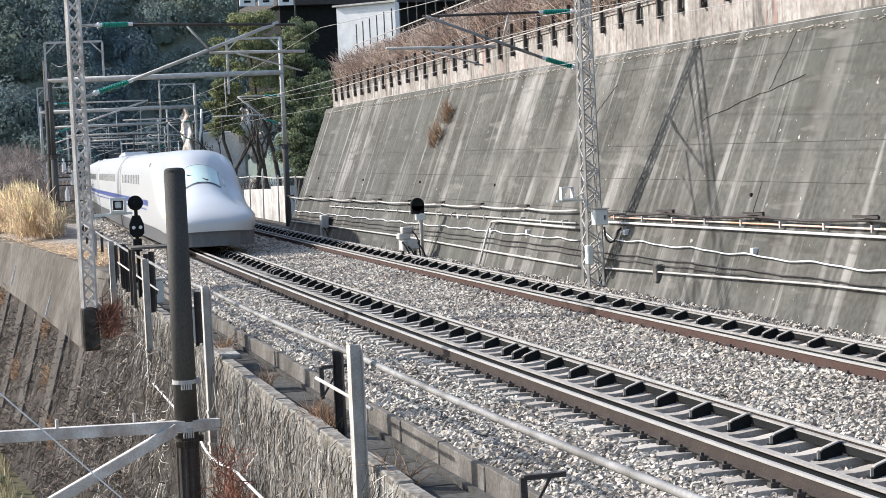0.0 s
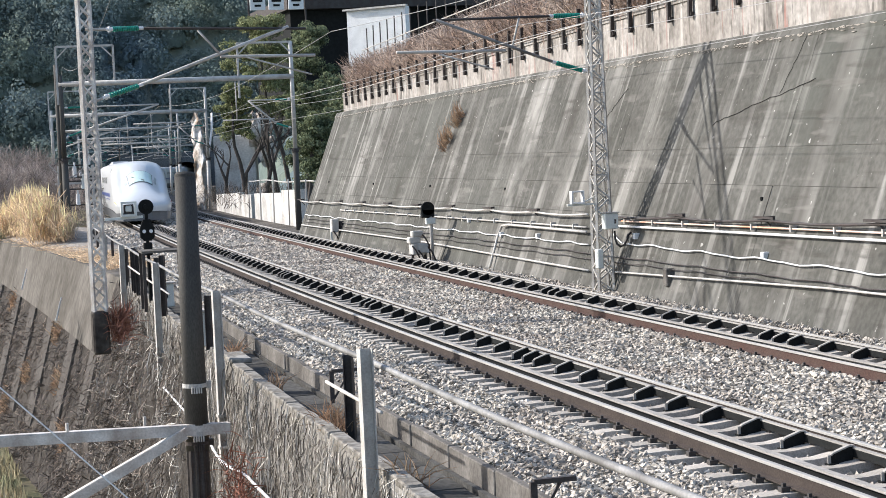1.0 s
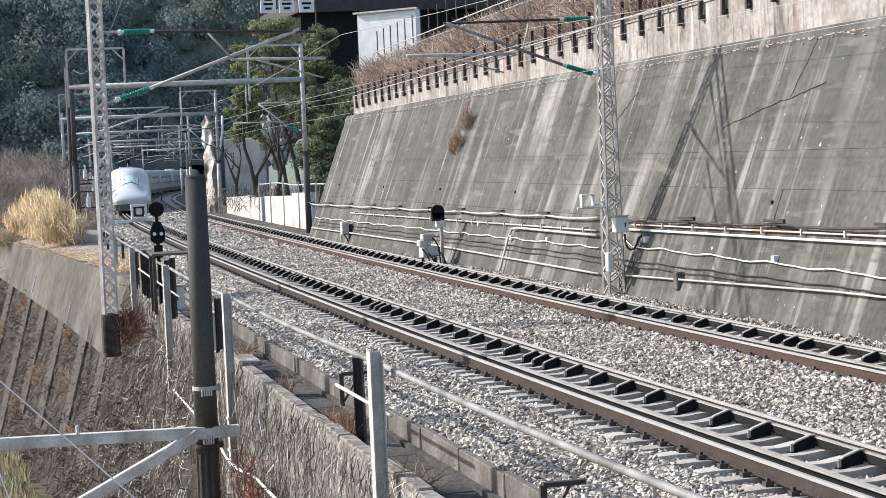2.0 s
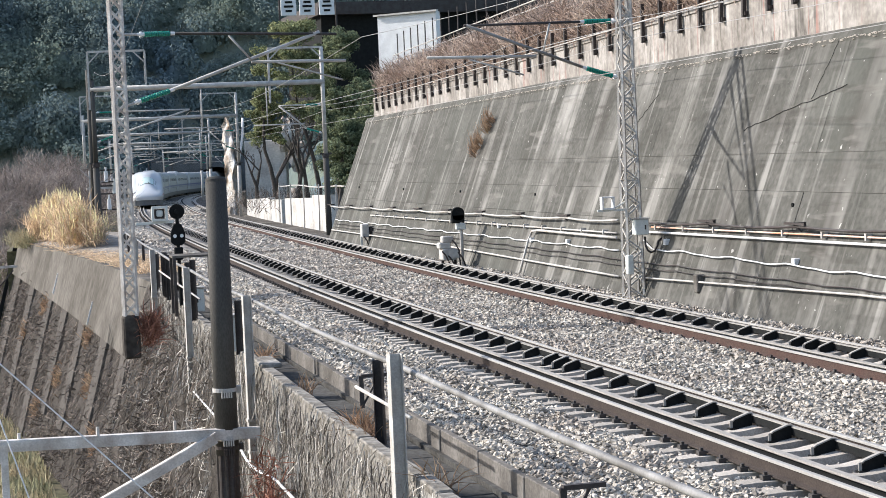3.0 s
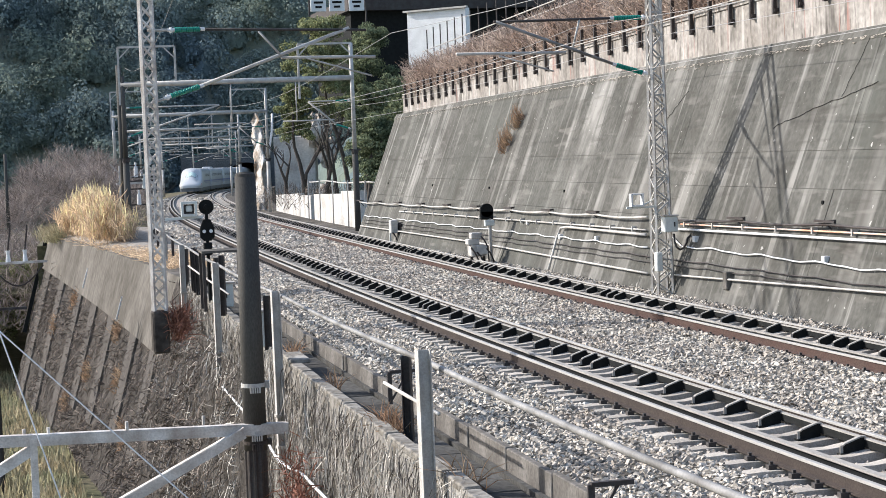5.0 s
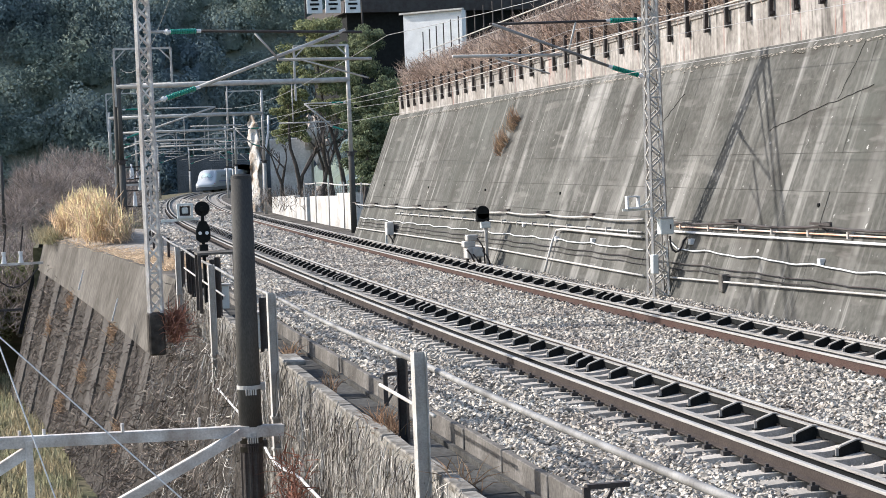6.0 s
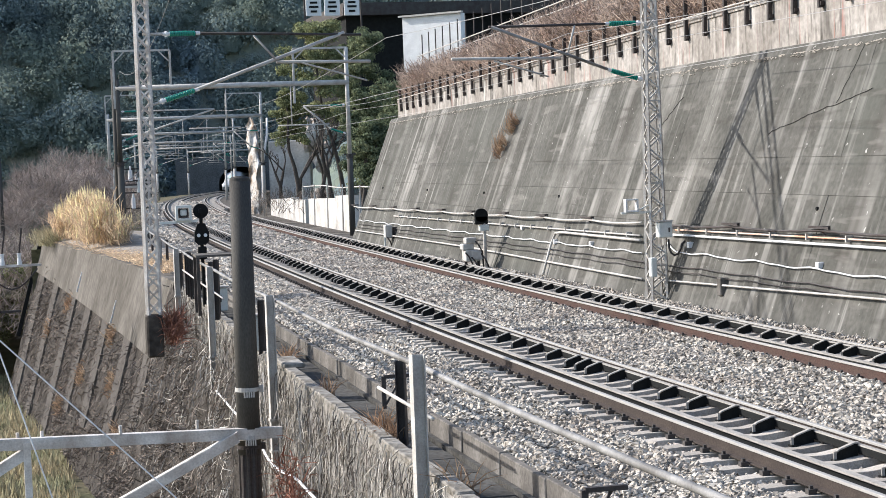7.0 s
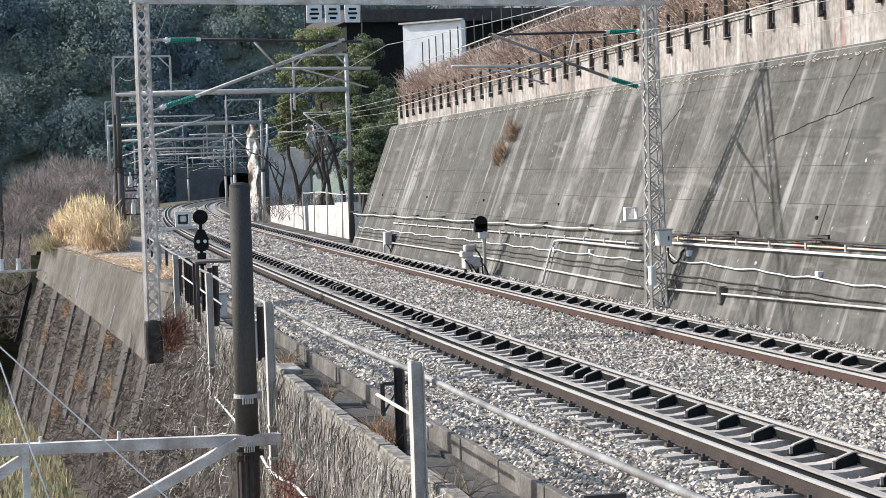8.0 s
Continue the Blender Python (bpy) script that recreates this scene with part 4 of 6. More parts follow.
def build_bank():
    """The bank beyond the old wall: a smooth concrete apron over a dark ribbed slope."""
    def top(y):
        if y < 63:
            p = at(y, -4.02)
            return p.x, -0.62 - 0.9 * min(1.0, (63 - y) / 6)
        t = (y - 63) / 39.0
        return 6.75 - 2.85 * t ** 1.25, -0.62 + 0.32 * t

    def surf(y, z, out=0.0):
        x, z0 = top(y)
        t = min(1.0, max(0.0, (y - 36) / 29.0))
        rough = 0.22 * noise.noise(Vector((y * 0.9, z * 0.9, 3))) * min(1, max(0, (66 - y) / 4)) * min(1, max(0, (z0 - z)))
        return Vector((x - 0.28 * t * t * (3 - 2 * t) * (z0 - z) - out + rough + 0.09 * noise.noise(Vector((y * 2.1, z * 2.6, 9))) * (out == 0) - (0.12 if y < 63 else 0) * t, y, z))

    def edge(y):
        return -3.3 + (y - 66) * 0.034
    root = tagged(new("ribbed_bank"), "steep dark stone bank with concrete ribs below a smooth apron", "embankment", kind="structure")
    part("bank_face", grid_surface(lambda u, v: surf(38 + 64 * u, -9.3 + ((edge(38 + 64 * u) if 38 + 64 * u > 63 else top(38 + 64 * u)[1]) + 9.3) * v), 150, 36), M_RIBDARK, root)

    def apron(u, v):
        y = 63 + 39 * u
        z0 = top(y)[1]
        p = [(edge(y), 0.0), (edge(y), 0.14), (z0, 0.14), (z0, -1.5)]
        z, o = p[int(round(v * 3))]
        return surf(y, z, o)
    part("apron", grid_surface(apron, 30, 3), M_WING, root, "smooth stained concrete apron")
    rib_rng = random.Random(5)
    for k in range(7):
        y = 65.2 + 5.6 * k + rib_rng.uniform(-0.5, 0.5)
        low = rib_rng.choice((-9.3, -9.3, -7.2))
        bm = bmesh.new()
        c = [(surf(y + dy, z, o)) for z in (low, edge(y) + 0.02) for dy, o in ((-0.85, -0.05), (-0.8, 0.10), (0.8, 0.10), (0.85, -0.05))]
        v = [bm.verts.new(p) for p in c]
        for q in ((0, 1, 5, 4), (1, 2, 6, 5), (2, 3, 7, 6), (0, 1, 2, 3), (4, 5, 6, 7)):
            bm.faces.new([v[i] for i in q])
        bmesh.ops.recalc_face_normals(bm, faces=bm.faces[:])
        part("rib", bm, M_RIB, root)
    # near end of the bank, against the old wall, and the top behind it

    def back(u, v):
        p = surf(102, -9.3 + 9.0 * v)
        return Vector((p.x + 2.5 * u, 102, p.z - 0.25))
    part("bank_end", grid_surface(back, 3, 6), M_RIBDARK, root)
    bm = bmesh.new()
    bar(bm, surf(101.6, -0.2, 0.25), surf(101.6, -5.5, 0.25), 0.2)
    part("drain_pipe", bm, M_BLACK, root)

    def flat(u, v):
        y = 62 + 40 * u
        x0, z0 = top(max(63, y))
        x1 = at(y, -2.85).x
        x = x0 + (x1 - x0) * v
        return Vector((x, y, z0 - 0.02 + 0.28 * math.sin(math.pi * v) * min(1, max(0, (y - 75) / 15)) + 0.05 * noise.noise(Vector((x, y, 0)))))
    tagged(part("bank_ledge", grid_surface(flat, 40, 8), M_PATH), "pale littered earth shoulder on top of the bank", "bank", kind="structure")
    for y, z in ((86, -1.4), (75, -2.0)):
        bm = bmesh.new()
        a = surf(y, z, 0.15)
        bar(bm, a, surf(y, z - 0.9, 0.17), 0.06)
        tagged(part("drain_spout", bm, M_WHITEPAINT), "short white drain spout on the apron", "spout", group="drain spouts")

    def scrub(rng):
        y = rng.uniform(42, 101)
        z = rng.uniform(-9, (edge(y) if y > 63 else top(y)[1]) - 0.1)
        a = surf(y, z, 0.02)
        return a, a + Vector((rng.uniform(-0.3, 0.05), rng.gauss(0, 0.15), rng.uniform(-0.7, 0.15))), Vector((-0.08, 0, 0))
    strands(5000, scrub, 0.022, "bank_scrub", M_SCRUB, 41, "dry grey stems growing on the dark bank", "scrub")

    clumps = random.Random(17)
    beds = [(y, edge(y) - 0.3 - 5.2 * clumps.random()) for y in (clumps.uniform(64, 100) for _ in range(46))] + [(clumps.uniform(44, 63), clumps.uniform(-7, -2)) for _ in range(26)]

    def creeper(rng):
        y, z = rng.choice(beds)
        a = surf(y + rng.gauss(0, 0.9), min(z + rng.gauss(0, 0.5), -1.3), 0.03)
        return a, a + Vector((rng.uniform(-0.3, 0.02), rng.gauss(0, 0.3), rng.uniform(-0.5, 0.3))), Vector((-0.08, 0, 0.03))
    strands(4200, creeper, 0.03, "bank_creepers", M_SCRUB, 42, "patches of dead brown creeper on the bank", "vines")

    def pale_stem(rng):
        y = rng.uniform(40, 63)
        a = surf(y, rng.uniform(-6.5, -1.3), 0.08)
        return a, a + Vector((rng.uniform(-0.2, 0.0), rng.gauss(0, 0.4), rng.uniform(-0.9, 0.2))), Vector((-0.06, rng.gauss(0, 0.15), 0))
    strands(1300, pale_stem, 0.02, "bank_stems", M_VINE, 40, "pale dead stems tangled over the near bank", "vines")

    spots = [(74.5, -3.4), (88, -3.0), (80, -5.5), (72, -5.0), (93, -4.5), (68, -6.6), (84, -7.2)]

    def tuft(rng):
        y, z = rng.choice(spots)
        a = surf(y + rng.gauss(0, 0.5), z + rng.gauss(0, 0.22), 0.05)
        return a, a + Vector((rng.uniform(-0.3, 0.05), rng.gauss(0, 0.3), rng.uniform(-0.15, 0.35))), Vector((-0.05, 0, 0.05))
    strands(800, tuft, 0.035, "bank_tufts", M_DRYTUFT, 43, "rusty tufts of dry grass on the bank", "grass")

    tufts = random.Random(29)
    stools = []
    for _ in range(26):
        u = tufts.random()
        h = float(np.interp(u, [0, 0.2, 0.45, 0.75, 1], [1.0, 1.9, 2.35, 1.5, 0.75])) * tufts.uniform(0.75, 1.12)
        y = tufts.uniform(86, 98)
        stools.append((4.62 + 1.95 * u + (95 - y) * 0.05, y, h))

    def reed(rng):
        x, y, h = rng.choice(stools)
        k = rng.random() ** 0.8
        a = Vector((x + rng.gauss(0, 0.2 + 0.1 * k), y + rng.gauss(0, 0.5), -0.35 + h * k * 0.85))
        return a, a + Vector((rng.gauss(-0.03, 0.13 + 0.14 * k), rng.gauss(0, 0.3), rng.uniform(0.1, 0.75))), Vector((rng.gauss(0, 0.08), 0, 0.1))

    def tip(rng):
        a, b, bow = reed(rng)
        top_z = a + Vector((0, 0, 0.1 + 0.35 * (b.z - a.z)))
        return top_z, top_z + Vector((rng.gauss(-0.02, 0.1), rng.gauss(0, 0.1), rng.uniform(0.3, 0.75))), Vector((rng.gauss(0.04, 0.03), 0, 0))
    strands(1900, tip, 0.06, "reed_tips", M_REEDTIP, 44, "yellow feathery tips of the reeds", "reeds")
    strands(9000, reed, 0.034, "reed_clump", M_REED, 45, "clump of tall straw-coloured reeds on the bank", "reeds")

    def low(rng):
        y = rng.uniform(66, 101)
        x0 = top(y)[0]
        a = Vector((x0 + rng.uniform(-0.05, 1.9), y, -0.5))
        return a, a + Vector((rng.gauss(0, 0.3), rng.gauss(0, 0.3), rng.uniform(0.04, 0.22))), Vector((0, 0, 0.05))
    strands(3800, low, 0.026, "ledge_grass", M_REED, 46, "short dry grass on the shoulder of the bank", "grass")

    def edge_grass(rng):
        y = rng.uniform(96, 101)
        a = Vector((3.95 + rng.gauss(0, 0.35), y, -0.45 + rng.uniform(-0.2, 0.35)))
        return a, a + Vector((rng.gauss(-0.1, 0.22), rng.gauss(0, 0.2), rng.uniform(0.15, 0.6))), Vector((0, 0, 0.05))
    strands(1100, edge_grass, 0.03, "edge_grass", M_GRASS, 51, "yellow-green grass at the edge of the bank", "grass")

    def rust(rng):
        a = Vector((4.22 + rng.gauss(0, 0.1), 40.9 + rng.gauss(0, 0.15), -0.35 + rng.gauss(0, 0.16)))
        return a, a + Vector((rng.gauss(0.05, 0.16), rng.gauss(0, 0.2), rng.uniform(-0.1, 0.45))), Vector((0, 0, 0.05))
    strands(700, rust, 0.02, "rusty_bush", M_RUSTBUSH, 47, "rust-red dry bush at the foot of the mast", "bush")

    def rust2(rng):
        a = at(30.5 + rng.gauss(0, 0.8), -4.3 + rng.gauss(0, 0.1), -2.6 + rng.gauss(0, 0.45))
        return a, a + Vector((rng.gauss(0, 0.2), rng.gauss(0, 0.2), rng.uniform(-0.2, 0.4))), Vector((0, 0, 0.05))
    strands(700, rust2, 0.02, "rusty_bush", M_RUSTBUSH, 48, "rust-red dry creeper on the old wall", "bush")

    shrubs = random.Random(23)
    crowns = [(shrubs.uniform(0.5, 11.8), shrubs.uniform(118, 150), shrubs.uniform(0.5, 1.7), shrubs.uniform(0.55, 1.15)) for _ in range(60)]

    def bare(rng):
        x, y, r, tall = rng.choice(crowns)
        h = 1.9 + 3.2 * max(0, 1 - abs((x - 7.2) / 5.8)) ** 0.6
        d = Vector((rng.gauss(0, 1), rng.gauss(0, 1), rng.gauss(0.2, 1))).normalized() * r * rng.random() ** 0.5
        a = Vector((x, y, -1.2 + h * tall - 0.5 * r)) + Vector((d.x, d.y, d.z * 0.9))
        if rng.random() < 0.3:
            a.z = rng.uniform(-1.0, a.z)
        return a, a + d * rng.uniform(0.15, 0.45) + Vector((rng.gauss(0, 0.25), rng.gauss(0, 0.25), rng.uniform(0.1, 0.6))), Vector((rng.gauss(0, 0.12), 0, 0.06))
    strands(26000, bare, 0.03, "bare_thicket", M_THICKET, 49, "grey-brown leafless thicket beyond the reeds", "thicket")

    def brake(rng):
        a = Vector((rng.uniform(-3.5, 4.4), rng.uniform(104, 126), rng.uniform(-6, -0.9)))
        return a, a + Vector((rng.gauss(0, 0.5), rng.gauss(0, 0.5), rng.uniform(0.2, 1.1))), Vector((rng.gauss(0, 0.2), 0, 0.1))
    strands(5500, brake, 0.045, "valley_thicket", M_THICKET, 50, "bare grey-brown brushwood at the foot of the bank", "thicket")

    def mound(u, v):
        x, y = -12 + 22 * u, 110 + 60 * v
        return Vector((x, y, -4.0 + 3.4 * math.sin(math.pi * min(1, u * 1.15)) * math.sin(math.pi * v)))
    tagged(part("thicket_mound", grid_surface(mound, 16, 10), M_EARTH, smooth=True), "earth mound under the thicket", "mound", kind="structure")


def lattice_mast(h, w0, w1, leg=0.07, lace=0.04, cross=True):
    bm = bmesh.new()
    a, b = w0 / 2, w1 / 2
    for sx in (-1, 1):
        for sy in (-1, 1):
            bar(bm, (sx * a, sy * a, 0), (sx * b, sy * b, h), leg)
    n = int(h / 0.28)
    for k in range(n):
        z0, z1 = h * k / n, h * (k + 1) / n
        r0, r1 = a + (b - a) * k / n, a + (b - a) * (k + 1) / n
        for s in (1, -1) if cross else ((1,) if k % 2 else (-1,)):
            for q in (-1, 1):
                bar(bm, (-s * r0, q * r0, z0), (s * r1, q * r1, z1), lace)
                bar(bm, (q * r0, -s * r0, z0), (q * r1, s * r1, z1), lace)
        if k % 7 == 3:
            for q in (-1, 1):
                bar(bm, (-r0, q * r0, z0), (r0, q * r0, z0), lace)
    return bm


def insulator(parent, a, b, r=0.06):
    """A ribbed green insulator with pale end fittings between a and b."""
    a, b = Vector(a), Vector(b)
    bm = bmesh.new()
    n = 11
    for k in range(n):
        p, q = a.lerp(b, k / n), a.lerp(b, (k + 0.6) / n)
        tube(bm, p, q, r, r, 12)
    tube(bm, a, b, r * 0.6, seg=8)
    part("insulator", bm, M_GREEN, parent, "ribbed green insulator", smooth=False)
    d = (a - b).normalized()
    bm = bmesh.new()
    tube(bm, a, a + d * 0.16, r * 0.75, r * 0.6, 10)
    tube(bm, a + d * 0.06, a + d * 0.1, r * 1.1, seg=10)
    part("end_fitting", bm, M_WHITEPAINT, parent)
    bm = bmesh.new()
    tube(bm, b, b - d * 0.1, r * 0.7, seg=10)
    part("end_fitting", bm, M_WHITEPAINT, parent)


def rod(parent, name, a, b, r, mat=None):
    bm = bmesh.new()
    tube(bm, a, b, r, seg=8)
    part(name, bm, mat or M_GALV, parent, smooth=True)


def build_portal():
    p = tagged(new("catenary_portal"), "pale galvanised lattice steel portal over the tracks", "catenary portal")
    part("mast", lattice_mast(7.0, 0.26, 0.25, 0.06, 0.03), M_GALVRUST, p, m=pose(3.83, 41, 0.05))
    part("mast", lattice_mast(7.3, 0.38, 0.25, 0.06, 0.035, False), M_GALV, p, m=pose(15.89, 41.71, -0.34))
    # upper lattice beam
    bm = bmesh.new()
    a, b = Vector((3.6, 40.95, 7.05)), Vector((16.25, 41.76, 6.94))
    for dy in (-0.18, 0.18):
        bar(bm, a + Vector((0, dy, 0)), b + Vector((0, dy, 0)), 0.04, 0.1)
    n = 34
    for k in range(n):
        s = 0.18 if k % 2 else -0.18
        bar(bm, a.lerp(b, k / n) + Vector((0, -s, 0)), a.lerp(b, (k + 1) / n) + Vector((0, s, 0)), 0.025)
    part("beam", bm, M_GALVRUST, p)
    # brackets of the valley side
    insulator(p, (4.45, 41.1, 6.2), (5.03, 41.19, 6.21))
    rod(p, "bracket_rod", (5.03, 41.19, 6.21), (8.9, 41.8, 6.15), 0.03, M_DARKSTEEL)
    insulator(p, (4.3, 41.06, 4.75), (4.96, 41.18, 4.95))
    rod(p, "bracket_tube", (4.96, 41.18, 4.95), (8.49, 41.74, 6.2), 0.04)
    rod(p, "bracket_rod", (6.36, 41.4, 6.15), (6.85, 41.46, 5.6), 0.025)
    rod(p, "registration_arm", (6.86, 41.48, 5.55), (9.1, 41.84, 5.54), 0.035)
    rod(p, "bracket_rod", (3.85, 41, 6.2), (4.45, 41.1, 6.2), 0.03)
    rod(p, "bracket_rod", (3.85, 41, 4.6), (4.3, 41.06, 4.75), 0.03)
    rod(p, "steady_arm", (7.4, 41.55, 5.54), (9.0, 41.8, 5.1), 0.02)
    # brackets of the wall side
    insulator(p, (15.52, 41.66, 6.28), (14.82, 41.55, 6.27))
    rod(p, "bracket_rod", (14.82, 41.55, 6.27), (11.74, 41.08, 6.21), 0.03, M_DARKSTEEL)
    insulator(p, (15.52, 41.66, 4.98), (14.84, 41.55, 5.17))
    rod(p, "bracket_tube", (14.84, 41.55, 5.17), (11.80, 41.06, 6.21), 0.036, M_HANDRAIL)
    rod(p, "bracket_rod", (13.92, 41.40, 6.24), (13.72, 41.37, 5.57), 0.025)
    rod(p, "registration_arm", (10.79, 40.90, 5.49), (13.53, 41.33, 5.48), 0.035)
    rod(p, "steady_arm", (11.83, 41.03, 5.43), (13.19, 41.23, 5.05), 0.02)
    # platform corbel under the valley mast
    bm = bmesh.new()
    box(bm, (3.64, 40.75, -0.88), (4.0, 41.25, 0.05), bevel=0.04)
    tagged(part("mast_footing", bm, M_RIBDARK), "dark weathered concrete footing of the mast", "footing")
    # boxes on the wall-side mast
    c = tagged(new("mast_cabinet"), "pale grey switch cabinet strapped to the mast", "cabinet")
    c.matrix_basis = pose(15.89, 41.42, 1.17)
    bm = bmesh.new()
    box(bm, (-0.1, -0.24, 0), (0.24, 0.02, 0.38), bevel=0.02)
    part("body", bm, M_GREYBOX, c)
    bm = bmesh.new()
    box(bm, (0.13, -0.26, 0.13), (0.16, -0.24, 0.24))
    part("door_handle", bm, M_DARKSTEEL, c)
    bm = bmesh.new()
    box(bm, (-0.12, -0.26, 0.38), (0.26, 0.04, 0.405))
    part("lid", bm, M_GALV, c)
    bm = bmesh.new()
    box(bm, (15.60, 41.27, 0.24), (15.75, 41.47, 0.70), bevel=0.02)
    tagged(part("junction_box", bm, M_GREYBOX), "narrow pale box low on the mast", "junction box")
    l = tagged(new("inspection_lamp"), "white square lamp head on a bracket at the mast", "lamp")
    bm = bmesh.new()
    box(bm, (-0.16, -0.08, 0), (0.16, 0.08, 0.04))
    box(bm, (-0.16, -0.08, 0.28), (0.16, 0.08, 0.31))
    box(bm, (-0.16, -0.08, 0.04), (-0.12, 0.08, 0.28))
    box(bm, (0.12, -0.08, 0.04), (0.16, 0.08, 0.28))
    part("head", bm, M_WHITEPAINT, l, m=pose(15.26, 41.61, 1.8))
    bm = bmesh.new()
    bar(bm, (15.0, 41.61, 1.78), (15.8, 41.66, 1.78), 0.05)
    bar(bm, (15.3, 41.61, 1.76), (15.8, 41.66, 2.0), 0.03)
    part("bracket", bm, M_GREYBOX, l)
    bm = bmesh.new()
    pipe(bm, [(16.08, 41.35, 1.12), (16.07, 41.3, 0.92), (16.11, 41.28, 0.8), (16.19, 41.27, 0.74), (16.28, 41.28, 0.77), (16.36, 41.3, 0.88), (16.41, 41.32, 1.0), (16.5, 41.36, 1.06)], 0.026, 8)
    tagged(part("mast_hose", bm, M_DARKSTEEL, smooth=True), "dark hose looping down the mast", "hose")


def build_far_portal(s, left, right, label):
    p = tagged(new("catenary_portal"), label, "catenary portal", group="catenary portals")
    m = frame_at(s)
    p.matrix_basis = m
    zb = 7.55
    for la, h, r, mat, dark in ((left, 8.0, 0.17, M_GALV if s > 100 else M_POLE, ""), (right, 9.3, 0.16, M_POLE if s < 100 else M_GALV, "")):
        bm = bmesh.new()
        tube(bm, (la, 0, -0.6), (la, 0, 3.8), r, r * 0.95, 12)
        part("mast", bm, mat, p, smooth=True)
        bm = bmesh.new()
        tube(bm, (la, 0, 3.8), (la, 0, h), r * 0.7, r * 0.62, 12)
        part("upper_mast", bm, M_GALV if la == right else mat, p, smooth=True)
        bm = bmesh.new()
        tube(bm, (la, 0, 3.7), (la, 0, 3.9), r * 1.15, seg=12)
        box(bm, (la - 0.3, -0.06, 3.85), (la + 0.3, 0.06, 3.93))
        part("collar", bm, M_DARKSTEEL, p)
    bm = bmesh.new()
    tube(bm, (left - 0.1, 0, zb), (right + 0.1, 0, zb), 0.13, seg=12)
    part("beam", bm, M_GALV, p, smooth=True)
    for x0, x1, z1 in ((left - 0.15, left + 2.65, zb + 1.85), (right - 2.7, right + 0.05, zb + 1.75)):
        bm = bmesh.new()
        bar(bm, (x0, 0, zb - 1.0), (x0, 0, z1), 0.1)
        bar(bm, (x1, 0, zb), (x1, 0, z1), 0.1)
        bar(bm, (x0, 0, z1), (x1, 0, z1), 0.1)
        bar(bm, (x0, 0, z1 - 0.6), (x0 + 0.6, 0, z1), 0.06)
        bar(bm, (x1, 0, z1 - 0.6), (x1 - 0.6, 0, z1), 0.06)
        part("top_frame", bm, M_GALV, p)
    for la, sg in ((0.0, -1), (SPACING, 1)):
        e = left + 0.3 if sg < 0 else right - 0.3
        insulator(p, (e, 0, 6.4), (e - sg * 0.6, 0, 6.4), 0.055)
        rod(p, "bracket_rod", (e - sg * 0.6, 0, 6.4), (la, 0, 6.4), 0.035)
        insulator(p, (e, 0, 5.0), (e - sg * 0.6, 0, 5.2), 0.055)
        rod(p, "bracket_tube", (e - sg * 0.6, 0, 5.2), (la, 0, 6.4), 0.045)
        rod(p, "registration_arm", (la - 1.3, 0, 5.45), (la + 1.3, 0, 5.45), 0.035)
        rod(p, "hanger", (la - sg * 0.6, 0, 7.5), (la - sg * 0.6, 0, 5.5), 0.03)
    if s < 150:
        bm = bmesh.new()
        pipe(bm, [(left, 0, 7.0), (left + 0.3, 0, 7.5), (left + 0.9, 0, 7.6), (left + 0.9, 0, 7.2)], 0.03, 6)
        part("cable_bow", bm, M_GALV, p)
    return p


def wire(name, stations, fn, r, label):
    bm = bmesh.new()
    pipe(bm, [fn(s) for s in stations], r, 5)
    tagged(part(name, bm, M_WIRE), label, "wire", group="overhead wires")


def build_wires():
    def sagz(s, hi, dip):
        return hi - dip * math.sin(math.pi * (((s - 43) / 50.0) % 1.0))
    st = list(np.arange(-7, 364, 5.0))
    for la in (0.0, SPACING):
        wire("contact_wire", st, lambda s: at(s, la + 0.2 * (1 if int((s + 7) / 50) % 2 else -1) * math.cos(math.pi * ((s - 43) / 50 % 1)), 5.05), 0.006, "overhead contact wire above a track")
        wire("messenger_wire", st, lambda s: at(s, la, sagz(s, 6.3, 0.55)), 0.006, "overhead messenger wire above a track")
    for la, z, d in ((-4.6, 8.4, 1.2), (6.9, 6.1, 0.25)):
        wire("feeder_wire", st, lambda s: at(s, la, sagz(s, z, d)), 0.007, "feeder wire strung between the portals")


